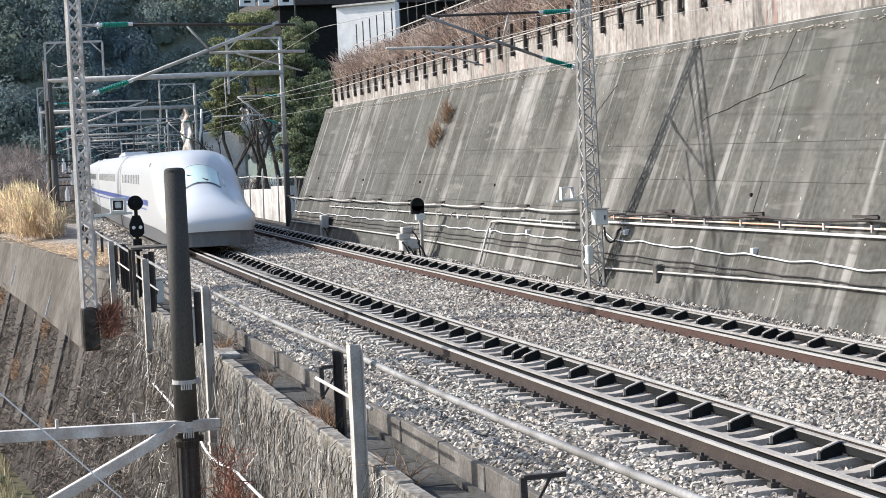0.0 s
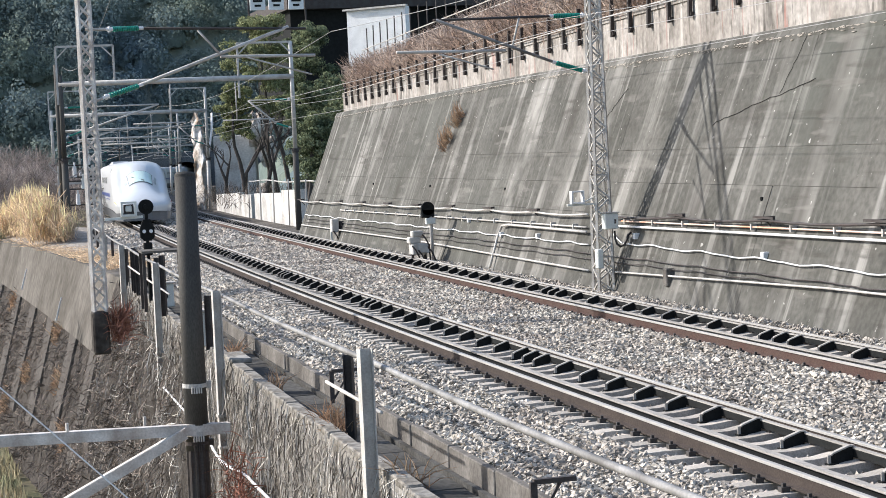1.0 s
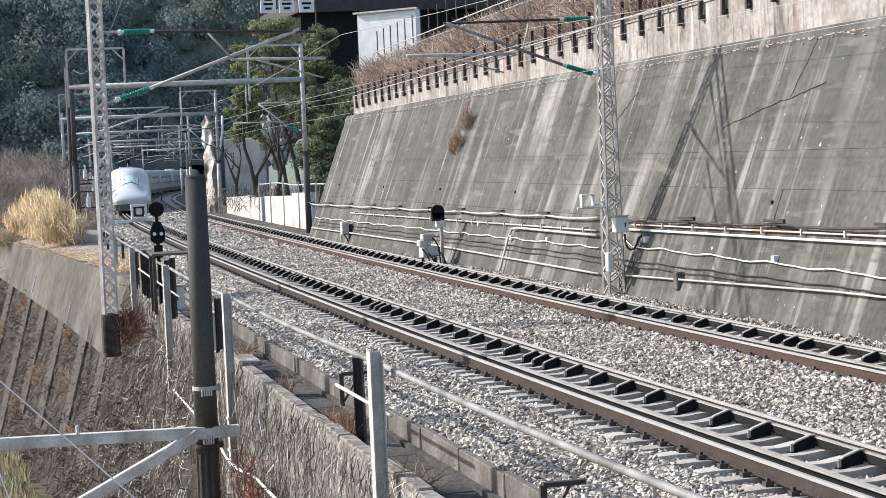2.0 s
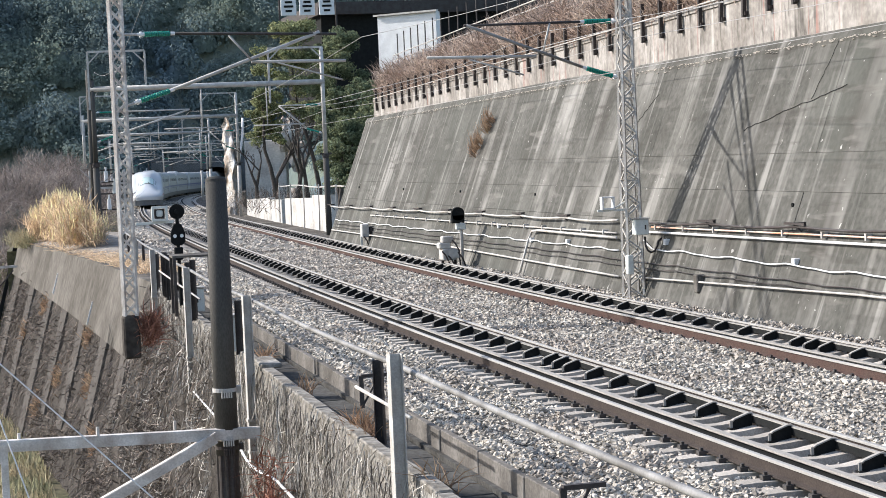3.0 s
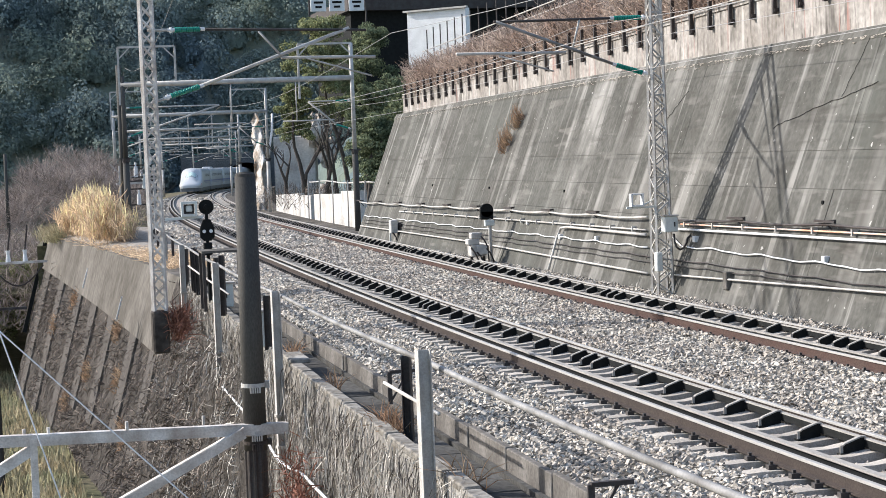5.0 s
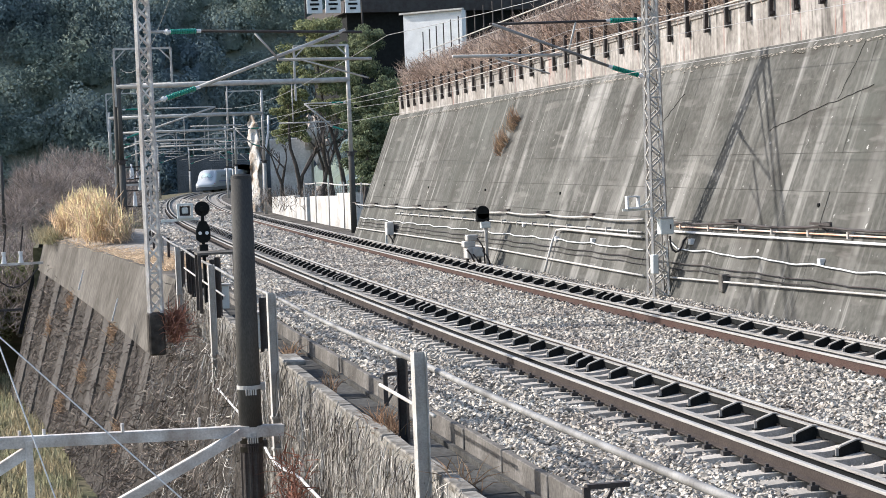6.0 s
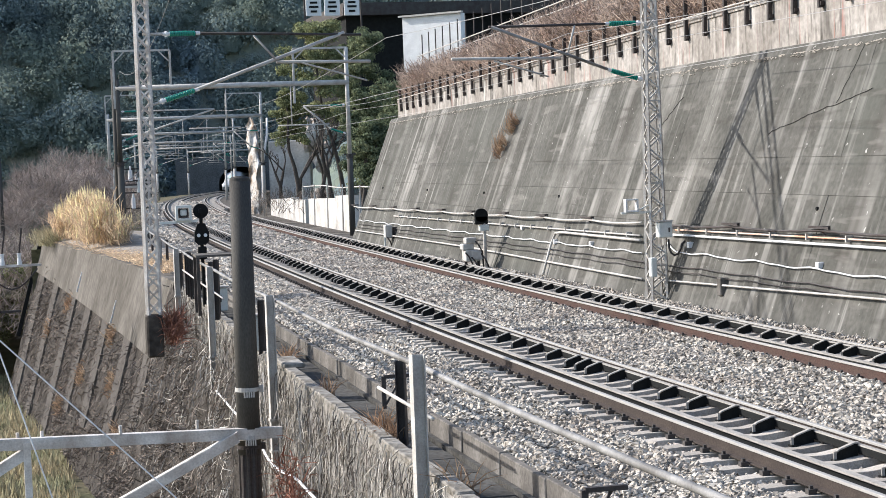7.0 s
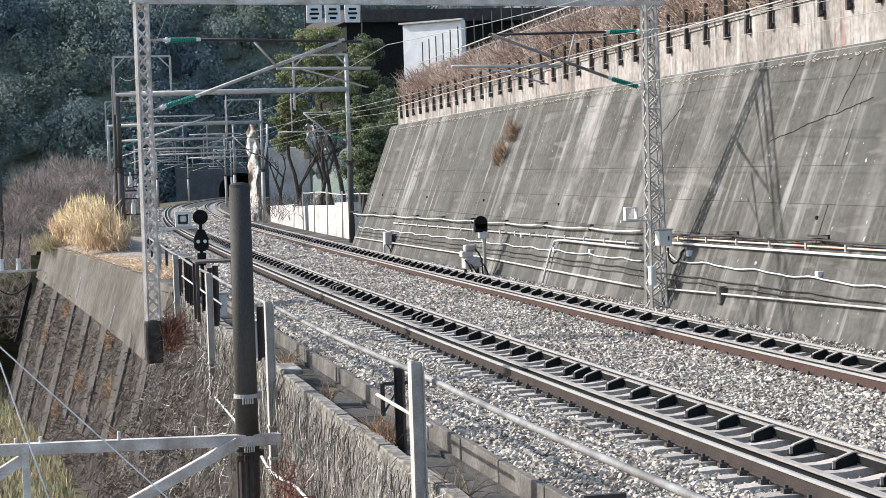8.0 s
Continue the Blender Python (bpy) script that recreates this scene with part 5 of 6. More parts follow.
def build_signals():
    # valley-side signal on a steel platform
    p = tagged(new("signal"), "black round signal head on a post above a steel platform", "signal")
    p.matrix_basis = frame_at(51.8, -3.85, 0)
    bm = bmesh.new()
    tube(bm, (0, -0.03, 2.2), (0, 0.06, 2.2), 0.21, seg=24)
    tube(bm, (0, -0.14, 2.2), (0, -0.03, 2.2), 0.075, seg=14)
    part("signal_disc", bm, M_BLACK, p, "round black backboard")
    bm = bmesh.new()
    tube(bm, (0, 0, -0.5), (0, 0, 2.1), 0.05, seg=10)
    part("post", bm, M_BLACK, p)
    bm = bmesh.new()
    prof = [(-0.2, 1.35), (-0.2, 1.6), (-0.1, 1.85), (0.1, 1.85), (0.2, 1.6), (0.2, 1.35), (0.1, 1.25), (-0.1, 1.25)]
    a = [bm.verts.new((x, -0.08, z)) for x, z in prof]
    b = [bm.verts.new((x, 0.1, z)) for x, z in prof]
    bm.faces.new(a)
    bm.faces.new(b[::-1])
    for k in range(8):
        bm.faces.new((a[k], b[k], b[(k + 1) % 8], a[(k + 1) % 8]))
    bmesh.ops.recalc_face_normals(bm, faces=bm.faces[:])
    box(bm, (-0.12, -0.09, 0.85), (0.12, 0.09, 1.2), bevel=0.02)
    head = part("signal_head", bm, M_BLACK, p)
    for x in (-0.09, 0.1):
        bm = bmesh.new()
        tube(bm, (x, -0.12, 1.52), (x, -0.08, 1.52), 0.05, seg=12)
        part("lens", bm, M_WHITEPAINT, head, "pale lens")
    bm = bmesh.new()
    bar(bm, (-1.15, 0, 1.9), (-0.1, 0, 1.93), 0.09, 0.07)
    part("arm", bm, M_GREYBOX, p)
    bm = bmesh.new()
    for lo, hi in (((-0.70, 1.95), (-0.64, 2.37)), ((-0.32, 1.95), (-0.26, 2.37)), ((-0.64, 2.31), (-0.32, 2.37)), ((-0.64, 1.95), (-0.32, 2.01))):
        box(bm, (lo[0], -0.12, lo[1]), (hi[0], 0.06, hi[1]))
    housing = part("lamp_box", bm, M_GREYBOX, p, "pale grey square lamp housing")
    bm = bmesh.new()
    box(bm, (-0.62, -0.02, 2.03), (-0.34, 0.03, 2.29))
    part("backing", bm, M_DARKSTEEL, housing)
    bm = bmesh.new()
    box(bm, (-0.57, -0.08, 2.08), (-0.39, -0.02, 2.26), bevel=0.03)
    part("lens", bm, M_GREYBOX, housing)
    pl = tagged(new("signal_platform"), "rusty brown steel platform around the signal", "platform")
    pl.matrix_basis = frame_at(50.6, -3.62, 0)
    bm = bmesh.new()
    box(bm, (-0.55, -0.6, 0.98), (0.6, 0.6, 1.04))
    part("deck", bm, M_CURB, pl)
    for x, y in ((-0.5, -0.55), (0.55, -0.55), (0.55, 0.55), (-0.5, 0.55)):
        bm = bmesh.new()
        bar(bm, (x, y, -0.6), (x, y, 0.98), 0.09)
        part("leg", bm, M_DARKSTEEL, pl)
    # wall-side signal with its machine
    q = tagged(new("signal"), "black hooded signal on a grey post by the wall", "signal")
    q.matrix_basis = pose(16.15, 58.2, -0.4)
    bm = bmesh.new()
    tube(bm, (0.1, 0, 0), (0.1, 0, 1.65), 0.06, seg=10)
    part("post", bm, M_GALV, q)
    bm = bmesh.new()
    tube(bm, (0.0, -0.06, 1.72), (0.0, 0.08, 1.72), 0.22, seg=22)
    box(bm, (-0.22, -0.06, 1.42), (0.22, 0.08, 1.7), bevel=0.03)
    part("signal_head", bm, M_BLACK, q)
    bm = bmesh.new()
    box(bm, (-0.08, -0.1, 1.2), (0.24, 0.1, 1.4), bevel=0.02)
    part("bracket", bm, M_GREYBOX, q)
    c = tagged(new("point_machine"), "grey-green trackside machine box on a stand", "machine")
    c.matrix_basis = pose(15.75, 58.0, -0.4)
    for lo, hi, nm in (((-0.28, -0.25, 0.25), (0.2, 0.25, 0.62), "body"), ((-0.36, -0.2, 0.62), (0.02, 0.2, 0.82), "cover"), ((-0.25, -0.2, 0.82), (0.12, 0.15, 1.02), "head"), ((-0.1, -0.3, 0.3), (0.28, -0.25, 0.6), "door")):
        bm = bmesh.new()
        box(bm, lo, hi, bevel=0.03)
        part(nm, bm, M_STAINED if nm != "head" else M_GALV, c)
    for k, (x, z) in enumerate(((-0.3, 0.55), (0.05, 0.9), (0.22, 0.5), (-0.1, 0.4))):
        bm = bmesh.new()
        pipe(bm, [(x, -0.28, z), (x + 0.1, -0.36, z - 0.15), (x + 0.2, -0.34, z - 0.35), (x + 0.3, -0.1, -0.02)], 0.028, 6)
        part("hose", bm, M_DARKSTEEL, c)
    for x in (-0.22, 0.2):
        bm = bmesh.new()
        bar(bm, (x, 0, -0.02), (x, 0, 0.3), 0.08)
        part("leg", bm, M_DARKSTEEL, c)
    d = tagged(new("trackside_box"), "small grey trackside box on legs near the wall", "cabinet")
    d.matrix_basis = pose(17.0, 75.5, -0.45)
    bm = bmesh.new()
    box(bm, (-0.26, -0.2, 0.4), (0.05, 0.2, 0.95), bevel=0.03)
    part("body", bm, M_STAINED, d)
    for x, z in ((-0.2, 0.45), (0.1, 0.8), (0.2, 0.5)):
        bm = bmesh.new()
        pipe(bm, [(x, -0.22, z), (x + 0.12, -0.3, z - 0.2), (x + 0.22, -0.2, -0.05)], 0.03, 6)
        part("hose", bm, M_DARKSTEEL, d)
    bm = bmesh.new()
    box(bm, (0.08, -0.15, 0.2), (0.3, 0.15, 0.85), bevel=0.03)
    part("side_box", bm, M_DARKSTEEL, d)
    for x in (-0.25, 0.22):
        bm = bmesh.new()
        bar(bm, (x, 0, -0.1), (x, 0, 0.45), 0.07)
        part("leg", bm, M_GREYBOX, d)


build_left_edge()
build_fence()
build_dark_pole()
build_bank()
build_portal()
for s_, l_, r_ in ((93, -4.75, 6.75), (143, -5.05, 6.6), (193, -5.0, 6.6), (243, -5.0, 6.6), (293, -5.0, 6.6), (343, -5.0, 6.6)):
    build_far_portal(s_, l_, r_, "tubular steel portal with insulated brackets over the tracks")
build_wires()
build_signals()


# ---- beyond the wall: hill, tunnel, trees, buildings ----
def hill_height(x, y):
    d = y - (380 + 0.12 * (x - 40))
    back = -14 + min(190, 0.9 * max(0.0, d)) + 0.8 * max(-10, min(10, d)) * noise.noise(Vector((x / 26, y / 60, 4)))
    # the spur above the wall and the trees
    lat = x - (24 + max(0, y - 110) * 0.16)
    spur = -14 + min(60, max(0, lat) * 0.75) + (14 if lat > 0 else 0) if y > 118 else -14
    return max(back, spur) + 5 * noise.noise(Vector((x / 40, y / 40, 0)))


def build_hill():
    def hill(u, v):
        x, y = -700 + 1400 * u, 355 + 500 * v
        return Vector((x, y, hill_height(x, y)))
    tagged(part("hillside", grid_surface(hill, 90, 50), M_HAZYFOREST, smooth=True), "dark wooded hillside", "hill", kind="structure")

    def spur(u, v):
        x, y = 24 + 150 * u, 116 + 270 * v
        return Vector((x, y, hill_height(x, y) - 0.5))
    tagged(part("hill_spur", grid_surface(spur, 40, 50), M_HAZYFOREST, smooth=True), "dark wooded spur above the railway", "hill", kind="structure")


def build_forest():
    """Crowns of the far woods: lumpy bodies broken up by sprays of leaves, in one mesh."""
    rng = random.Random(8)

    ball = bmesh.new()
    bmesh.ops.create_icosphere(ball, subdivisions=2, radius=1.0)
    unit = [v.co.normalized() for v in ball.verts]
    faces = [[v.index for v in f.verts] for f in ball.faces if sum(v.co.z for v in f.verts) > -1.3]
    ball.free()
    shapes = []
    for k in range(16):
        pts, tris = [], []
        boughs = [(Vector((0, 0, -0.1)), 0.4)]
        for _ in range(17):
            d = Vector((rng.gauss(0, 1), rng.gauss(0, 1), rng.gauss(0.3, 0.8))).normalized()
            boughs.append((d * rng.uniform(0.35, 0.75), rng.uniform(0.26, 0.46)))
        for b, (c, r) in enumerate(boughs):
            o = Vector((rng.uniform(0, 50), rng.uniform(0, 50), 0))
            if b == 0:
                # the dark heart of the crown
                pts += [c + u * r * (1 + 0.3 * noise.noise(u * 2.2 + o)) for u in unit]
                tris += faces
                continue
            for _ in range(int(70 * r / 0.33)):
                u = Vector((rng.gauss(0, 1), rng.gauss(-0.2, 1), rng.gauss(0.35, 0.9))).normalized()
                p = c + u * r * (1 + 0.35 * noise.noise(u * 2.5 + o)) * rng.uniform(0.8, 1.1)
                e = (u.cross(Vector((rng.gauss(0, 1), rng.gauss(0, 1), rng.gauss(0, 1)))).normalized() + u * rng.gauss(0, 0.2)) * rng.uniform(0.03, 0.065)
                g = e.cross((u + Vector((rng.gauss(0, 0.2), rng.gauss(0, 0.2), rng.gauss(0, 0.2)))).normalized()) * rng.uniform(0.5, 0.9)
                n = len(pts)
                pts += [p - e, p + g, p + e, p - g]
                tris += [[n, n + 1, n + 2], [n, n + 2, n + 3]]
        shapes.append((np.array([p[:] for p in pts]), np.array(tris)))
    V, F, off = [], [], 0
    for k in range(450):
        far = k < 415
        if far:
            y = 377 + 72 * rng.random()
            x = rng.uniform(0.0, 0.27) * y
            y += 0.12 * (x - 40)
            r = 3.4 + 4.2 * rng.random() ** 1.3
        else:
            y = rng.uniform(150, 370)
            x = 24 + max(0, y - 110) * 0.16 + rng.random() ** 1.3 * 50 + 2
            r = rng.uniform(1.4, 3.2)
        z = hill_height(x, y)
        if z < -12:
            continue
        a = rng.uniform(-0.9, 0.9)
        turn = np.array([[math.cos(a), -math.sin(a), 0], [math.sin(a), math.cos(a), 0], [0, 0, 1]])
        body, tris = rng.choice(shapes)
        P = (body @ turn) * np.array([r, r, r * rng.uniform(0.75, 1.35)]) + np.array([x, y, z + r * 0.6])
        V.append(P)
        F.append(tris + off)
        off += len(P)
    V, F = np.concatenate(V), np.concatenate(F)
    me = bpy.data.meshes.new("far_woods")
    me.from_pydata(V.tolist(), [], F.tolist())
    me.materials.append(M_HAZYFOREST)
    for pl in me.polygons:
        pl.use_smooth = True
    tagged(new("far_woods", me), "dense dark evergreen woods on the hill", "woods", kind="stuff")


def build_tunnel():
    t = tagged(new("tunnel_portal"), "dark stone tunnel portal at the end of the curve", "tunnel", kind="structure")
    m = frame_at(371, SPACING / 2 - 0.95, 0)
    bm = bmesh.new()
    n = 20
    arc = [(-4.6, -1.0)] + [(-4.6 * math.cos(math.pi * k / n), 1.5 + 3.4 * math.sin(math.pi * k / n)) for k in range(n + 1)] + [(4.6, -1.0)]
    outer = [(-13, -1.0)] + [(-13 + 35 * k / n, 6.6) for k in range(n + 1)] + [(22, -1.0)]
    for y0 in (0.0,):
        a = [bm.verts.new((x, y0, z)) for x, z in arc]
        b = [bm.verts.new((x, y0, z)) for x, z in outer]
        for k in range(len(arc) - 1):
            bm.faces.new((a[k], a[k + 1], b[k + 1], b[k]))
    part("portal_wall", bm, M_PORTALDARK, t, m=m)
    bm = bmesh.new()
    rows = [[bm.verts.new(at(371 + d, SPACING / 2 - 0.95 + x, z)) for x, z in arc] for d in np.arange(0, 85, 6.0)]
    for r0, r1 in zip(rows, rows[1:]):
        for k in range(len(arc) - 1):
            bm.faces.new((r0[k], r0[k + 1], r1[k + 1], r1[k]))
    bm.faces.new(rows[-1])
    part("lining", bm, M_PORTALDARK, t)
    bm = bmesh.new()
    for k in range(len(arc) - 1):
        p0, p1 = Vector((arc[k][0], -0.15, arc[k][1])), Vector((arc[k + 1][0], -0.15, arc[k + 1][1]))
        bar(bm, p0, p1, 0.5, 0.5)
    part("arch_ring", bm, M_PORTALDARK, t, m=m)


def leafy_tree(name, base, height, spread, seed, leaf_mat, leaves, label, trunk_r=0.2, leaf=0.1, low=0.25):
    rng = random.Random(seed)
    tree = tagged(new(name), label, "tree", group="trees by the line")
    tree.matrix_basis = pose(*base)
    bm = bmesh.new()
    tips = []
    p, d = Vector((0, 0, -0.5)), Vector((rng.gauss(0, 0.05), rng.gauss(0, 0.05), 1))
    n = 7
    for k in range(n):
        q = p + d.normalized() * (height * 0.9 / n)
        tube(bm, p, q, trunk_r * (1 - 0.8 * k / n), trunk_r * (1 - 0.8 * (k + 1) / n), 8, caps=False)
        if k >= n * low:
            for _ in range(4):
                a = rng.uniform(0, math.tau)
                ln = spread * rng.uniform(0.5, 1.0) * (1.1 - 0.55 * k / n)
                e = q + Vector((math.cos(a) * ln, math.sin(a) * ln, rng.uniform(0.0, 0.5) * ln))
                tube(bm, q, e, trunk_r * 0.3 * (1 - 0.5 * k / n), 0.02, 6, caps=False)
                tips += [e, q.lerp(e, 0.6)]
        p, d = q, d + Vector((rng.gauss(0, 0.12), rng.gauss(0, 0.12), 0))
    tips.append(p)
    part("trunk", bm, M_BARK, tree)
    vs, fs = [], []
    clumps = []
    for t in tips:
        for _ in range(3):
            clumps.append((t + Vector((rng.gauss(0, 1), rng.gauss(0, 1), rng.gauss(0, 0.7))) * spread * 0.22, spread * rng.uniform(0.15, 0.32)))
    for _ in range(leaves * 2):
        c0, r = rng.choice(clumps)
        d = Vector((rng.gauss(0, 1), rng.gauss(0, 1), rng.gauss(0.25, 0.8))).normalized()
        c = c0 + Vector((d.x, d.y, d.z * 0.7)) * r * rng.uniform(0.6, 1.12)
        a = (d.cross(Vector((rng.gauss(0, 1), rng.gauss(0, 1), rng.gauss(0, 1)))).normalized() + d * rng.gauss(0, 0.4)) * leaf * rng.uniform(0.6, 1.3)
        b = a.cross(d + Vector((rng.gauss(0, 1), rng.gauss(0, 1), rng.gauss(0, 1))) * 0.5).normalized() * leaf * 0.5
        k = len(vs)
        vs += [c - a, c + b, c + a, c - b]
        fs.append((k, k + 1, k + 2, k + 3))
    me = bpy.data.meshes.new("crown")
    me.from_pydata([tuple(v) for v in vs], [], fs)
    me.materials.append(leaf_mat)
    part("crown", me, None, tree)
    return tree


def bare_tree(base, height, seed, label="leafless dark tree with forked branches"):
    rng = random.Random(seed)
    bm = bmesh.new()

    def grow(p, d, ln, r, depth):
        q = p + d * ln
        tube(bm, p, q, r, r * 0.7, 6, caps=False)
        if depth == 0:
            return
        for _ in range(2 if depth > 1 else 3):
            nd = (d + Vector((rng.gauss(0, 0.42), rng.gauss(0, 0.3), rng.uniform(-0.05, 0.3)))).normalized()
            grow(q, nd, ln * rng.uniform(0.6, 0.85), r * 0.62, depth - 1)
    grow(Vector((0, 0, -0.4)), Vector((rng.gauss(0, 0.1), 0, 1)).normalized(), height * 0.32, 0.2, 5)
    t = tagged(new("bare_tree"), label, "tree", group="bare trees")
    t.matrix_basis = pose(*base)
    part("trunk", bm, M_BARK, t)


def build_right_far():
    # low white wall beyond the pole, in blocks
    w = tagged(new("white_wall"), "low white-painted stained concrete wall beside the far track", "wall", kind="structure")
    for s0, s1, h0, h1 in ((96, 103.5, 1.75, 1.65), (103.6, 117, 1.5, 1.35), (119, 126, 1.25, 1.2), (126.2, 133, 1.35, 1.2), (133.2, 147, 1.2, 1.0)):
        bm = bmesh.new()
        c = []
        for s, h in ((s0, h0), (s1, h1)):
            c += [bm.verts.new(at(s, 7.35 + o, z)) for o, z in ((0, -0.5), (0, h), (0.35, h), (0.35, -0.5))]
        for q in ((0, 1, 5, 4), (1, 2, 6, 5), (2, 3, 7, 6), (0, 1, 2, 3), (4, 5, 6, 7)):
            bm.faces.new([c[i] for i in q])
        bmesh.ops.recalc_face_normals(bm, faces=bm.faces[:])
        part("wall_block", bm, M_STAINED, w)
    rail = tagged(new("hand_rail"), "thin pipe handrail above the white wall", "railing")
    bm = bmesh.new()
    pipe(bm, [at(s, 7.6, 2.15 + 0.05 * math.sin(s * 0.35)) for s in np.arange(92, 124, 2.0)], 0.035, 6)
    part("top_rail", bm, M_GALV, rail)
    for s in (94, 100.5, 107, 113.5, 120):
        bm = bmesh.new()
        pipe(bm, [at(s, 7.3, -0.3), at(s, 7.35, 2.3)], 0.04, 6)
        part("post", bm, M_GALV, rail)
    # concrete block of the slope works
    bm = bmesh.new()
    box(bm, (-1.65, 0, -1), (1.75, 6, 5.0), bevel=0.08)
    tagged(part("abutment", bm, M_STAINED, m=pose(25.55, 150.3, 0, 0, 0, -12)), "plain grey concrete abutment among bare trees", "abutment")
    # sprayed rock face
    def rock(u, v):
        z = -1 + 8.2 * v
        x = 22.15 + 1.35 * u * (1.0 - 0.45 * v ** 3) + 0.25 * math.sin(v * 3) + 0.15 * v
        return Vector((x + 0.22 * noise.noise(Vector((u * 3, v * 7, 1))) + 0.1 * noise.noise(Vector((u * 7, v * 19, 1))), 152 - 1.6 * math.sin(math.pi * u) * (1 - 0.5 * v) + 0.7 * noise.noise(Vector((u * 4, v * 9, 5))), z * (1 - 0.12 * (2 * u - 1) ** 2)))
    tagged(part("rock_face", grid_surface(rock, 18, 44), M_PALEROCK), "pale sprayed-concrete rock face with brown stains", "rock")
    bm = bmesh.new()
    pipe(bm, [(24.0, 151, 6.9), (23.9, 150.8, 5.5), (23.4, 150.6, 3.0), (23.2, 150.4, 0.0)], 0.1, 8)
    tagged(part("down_pipe", bm, M_WHITEPAINT, smooth=True), "white pipe running down the rock", "pipe")
    for x, y, z, r, sd in ((27.2, 149, 5.4, 1.05, 3), (28.3, 150, 3.6, 0.9, 5), (28.2, 149.5, 5.9, 0.6, 7), (26.6, 143, 0.2, 0.7, 9)):
        bm = bmesh.new()
        bmesh.ops.create_icosphere(bm, subdivisions=3, radius=1.0)
        for v in bm.verts:
            d = v.co.normalized()
            k = 0.75 + 0.6 * abs(noise.noise(d * 1.3 + Vector((sd, 0, 0)))) + 0.2 * noise.noise(d * 4 + Vector((sd, 2, 0)))
            v.co = Vector((d.x * k * r, d.y * k * r, d.z * k * r * 1.5))
        tagged(part("boulder", bm, M_PALEROCK, m=pose(x, y, z)), "pale sunlit rock outcrop among the trees", "rock", group="rock outcrops")
    for x, y, h, sd in ((24.0, 138, 7.5, 1), (25.2, 136, 8.5, 2), (26.4, 140, 8.0, 3), (23.4, 142, 5.5, 4), (24.4, 126, 7.5, 9)):
        bare_tree((x, y, 0), h, sd)

    def scrub(rng):
        a = Vector((rng.uniform(20, 27.5), rng.uniform(118, 146), rng.uniform(-0.3, 0.9)))
        return a, a + Vector((rng.gauss(0, 0.4), rng.gauss(0, 0.4), rng.uniform(0.2, 1.0))), Vector((0, 0, 0.1))
    strands(800, scrub, 0.035, "brush", M_SCRUB, 61, "brown brush under the bare trees", "brush")
    leafy_tree("tree", (25.5, 118, -0.3), 10.5, 2.1, 71, M_LEAFDARK, 9000, "dark evergreen tree behind the tall pole")
    leafy_tree("tree", (23.5, 112, -0.3), 8.4, 1.6, 72, M_LEAFDARK, 8000, "dark evergreen tree beside the retaining wall")
    leafy_tree("tree", (25.6, 128, -0.3), 14.6, 2.2, 73, M_LEAF, 11000, "tall sunlit evergreen tree with a pale trunk", low=0.34)
    leafy_tree("tree", (27.5, 131, 0), 13.6, 2.2, 74, M_LEAFDARK, 10000, "shaded evergreen tree among bare trunks", low=0.34)
    leafy_tree("tree", (28.3, 122, 2), 6.6, 2.4, 75, M_LEAFDARK, 9000, "dark shaded evergreen tree below the building")
    leafy_tree("tree", (23.4, 104, -0.3), 6.4, 1.7, 76, M_LEAFDARK, 6500, "dark bushy evergreen at the end of the wall")
    leafy_tree("tree", (22.6, 129, -0.3), 9.6, 1.5, 80, M_LEAF, 5000, "slender evergreen tree before the concrete abutment", low=0.5)
    leafy_tree("bush", (0.2, 113, -9), 7.5, 2.4, 78, M_LEAF, 5000, "green and brown bush in the valley below the bank", trunk_r=0.12, low=0.2)
    leafy_tree("bush", (-2.6, 106, -9), 6.0, 2.2, 79, M_LEAFDARK, 4500, "dark green bush in the valley below the bank", trunk_r=0.12, low=0.2)
    leafy_tree("tree", (30.2, 134, 3), 5.5, 2.4, 77, M_LEAFDARK, 8000, "dark shaded evergreen tree below the building")


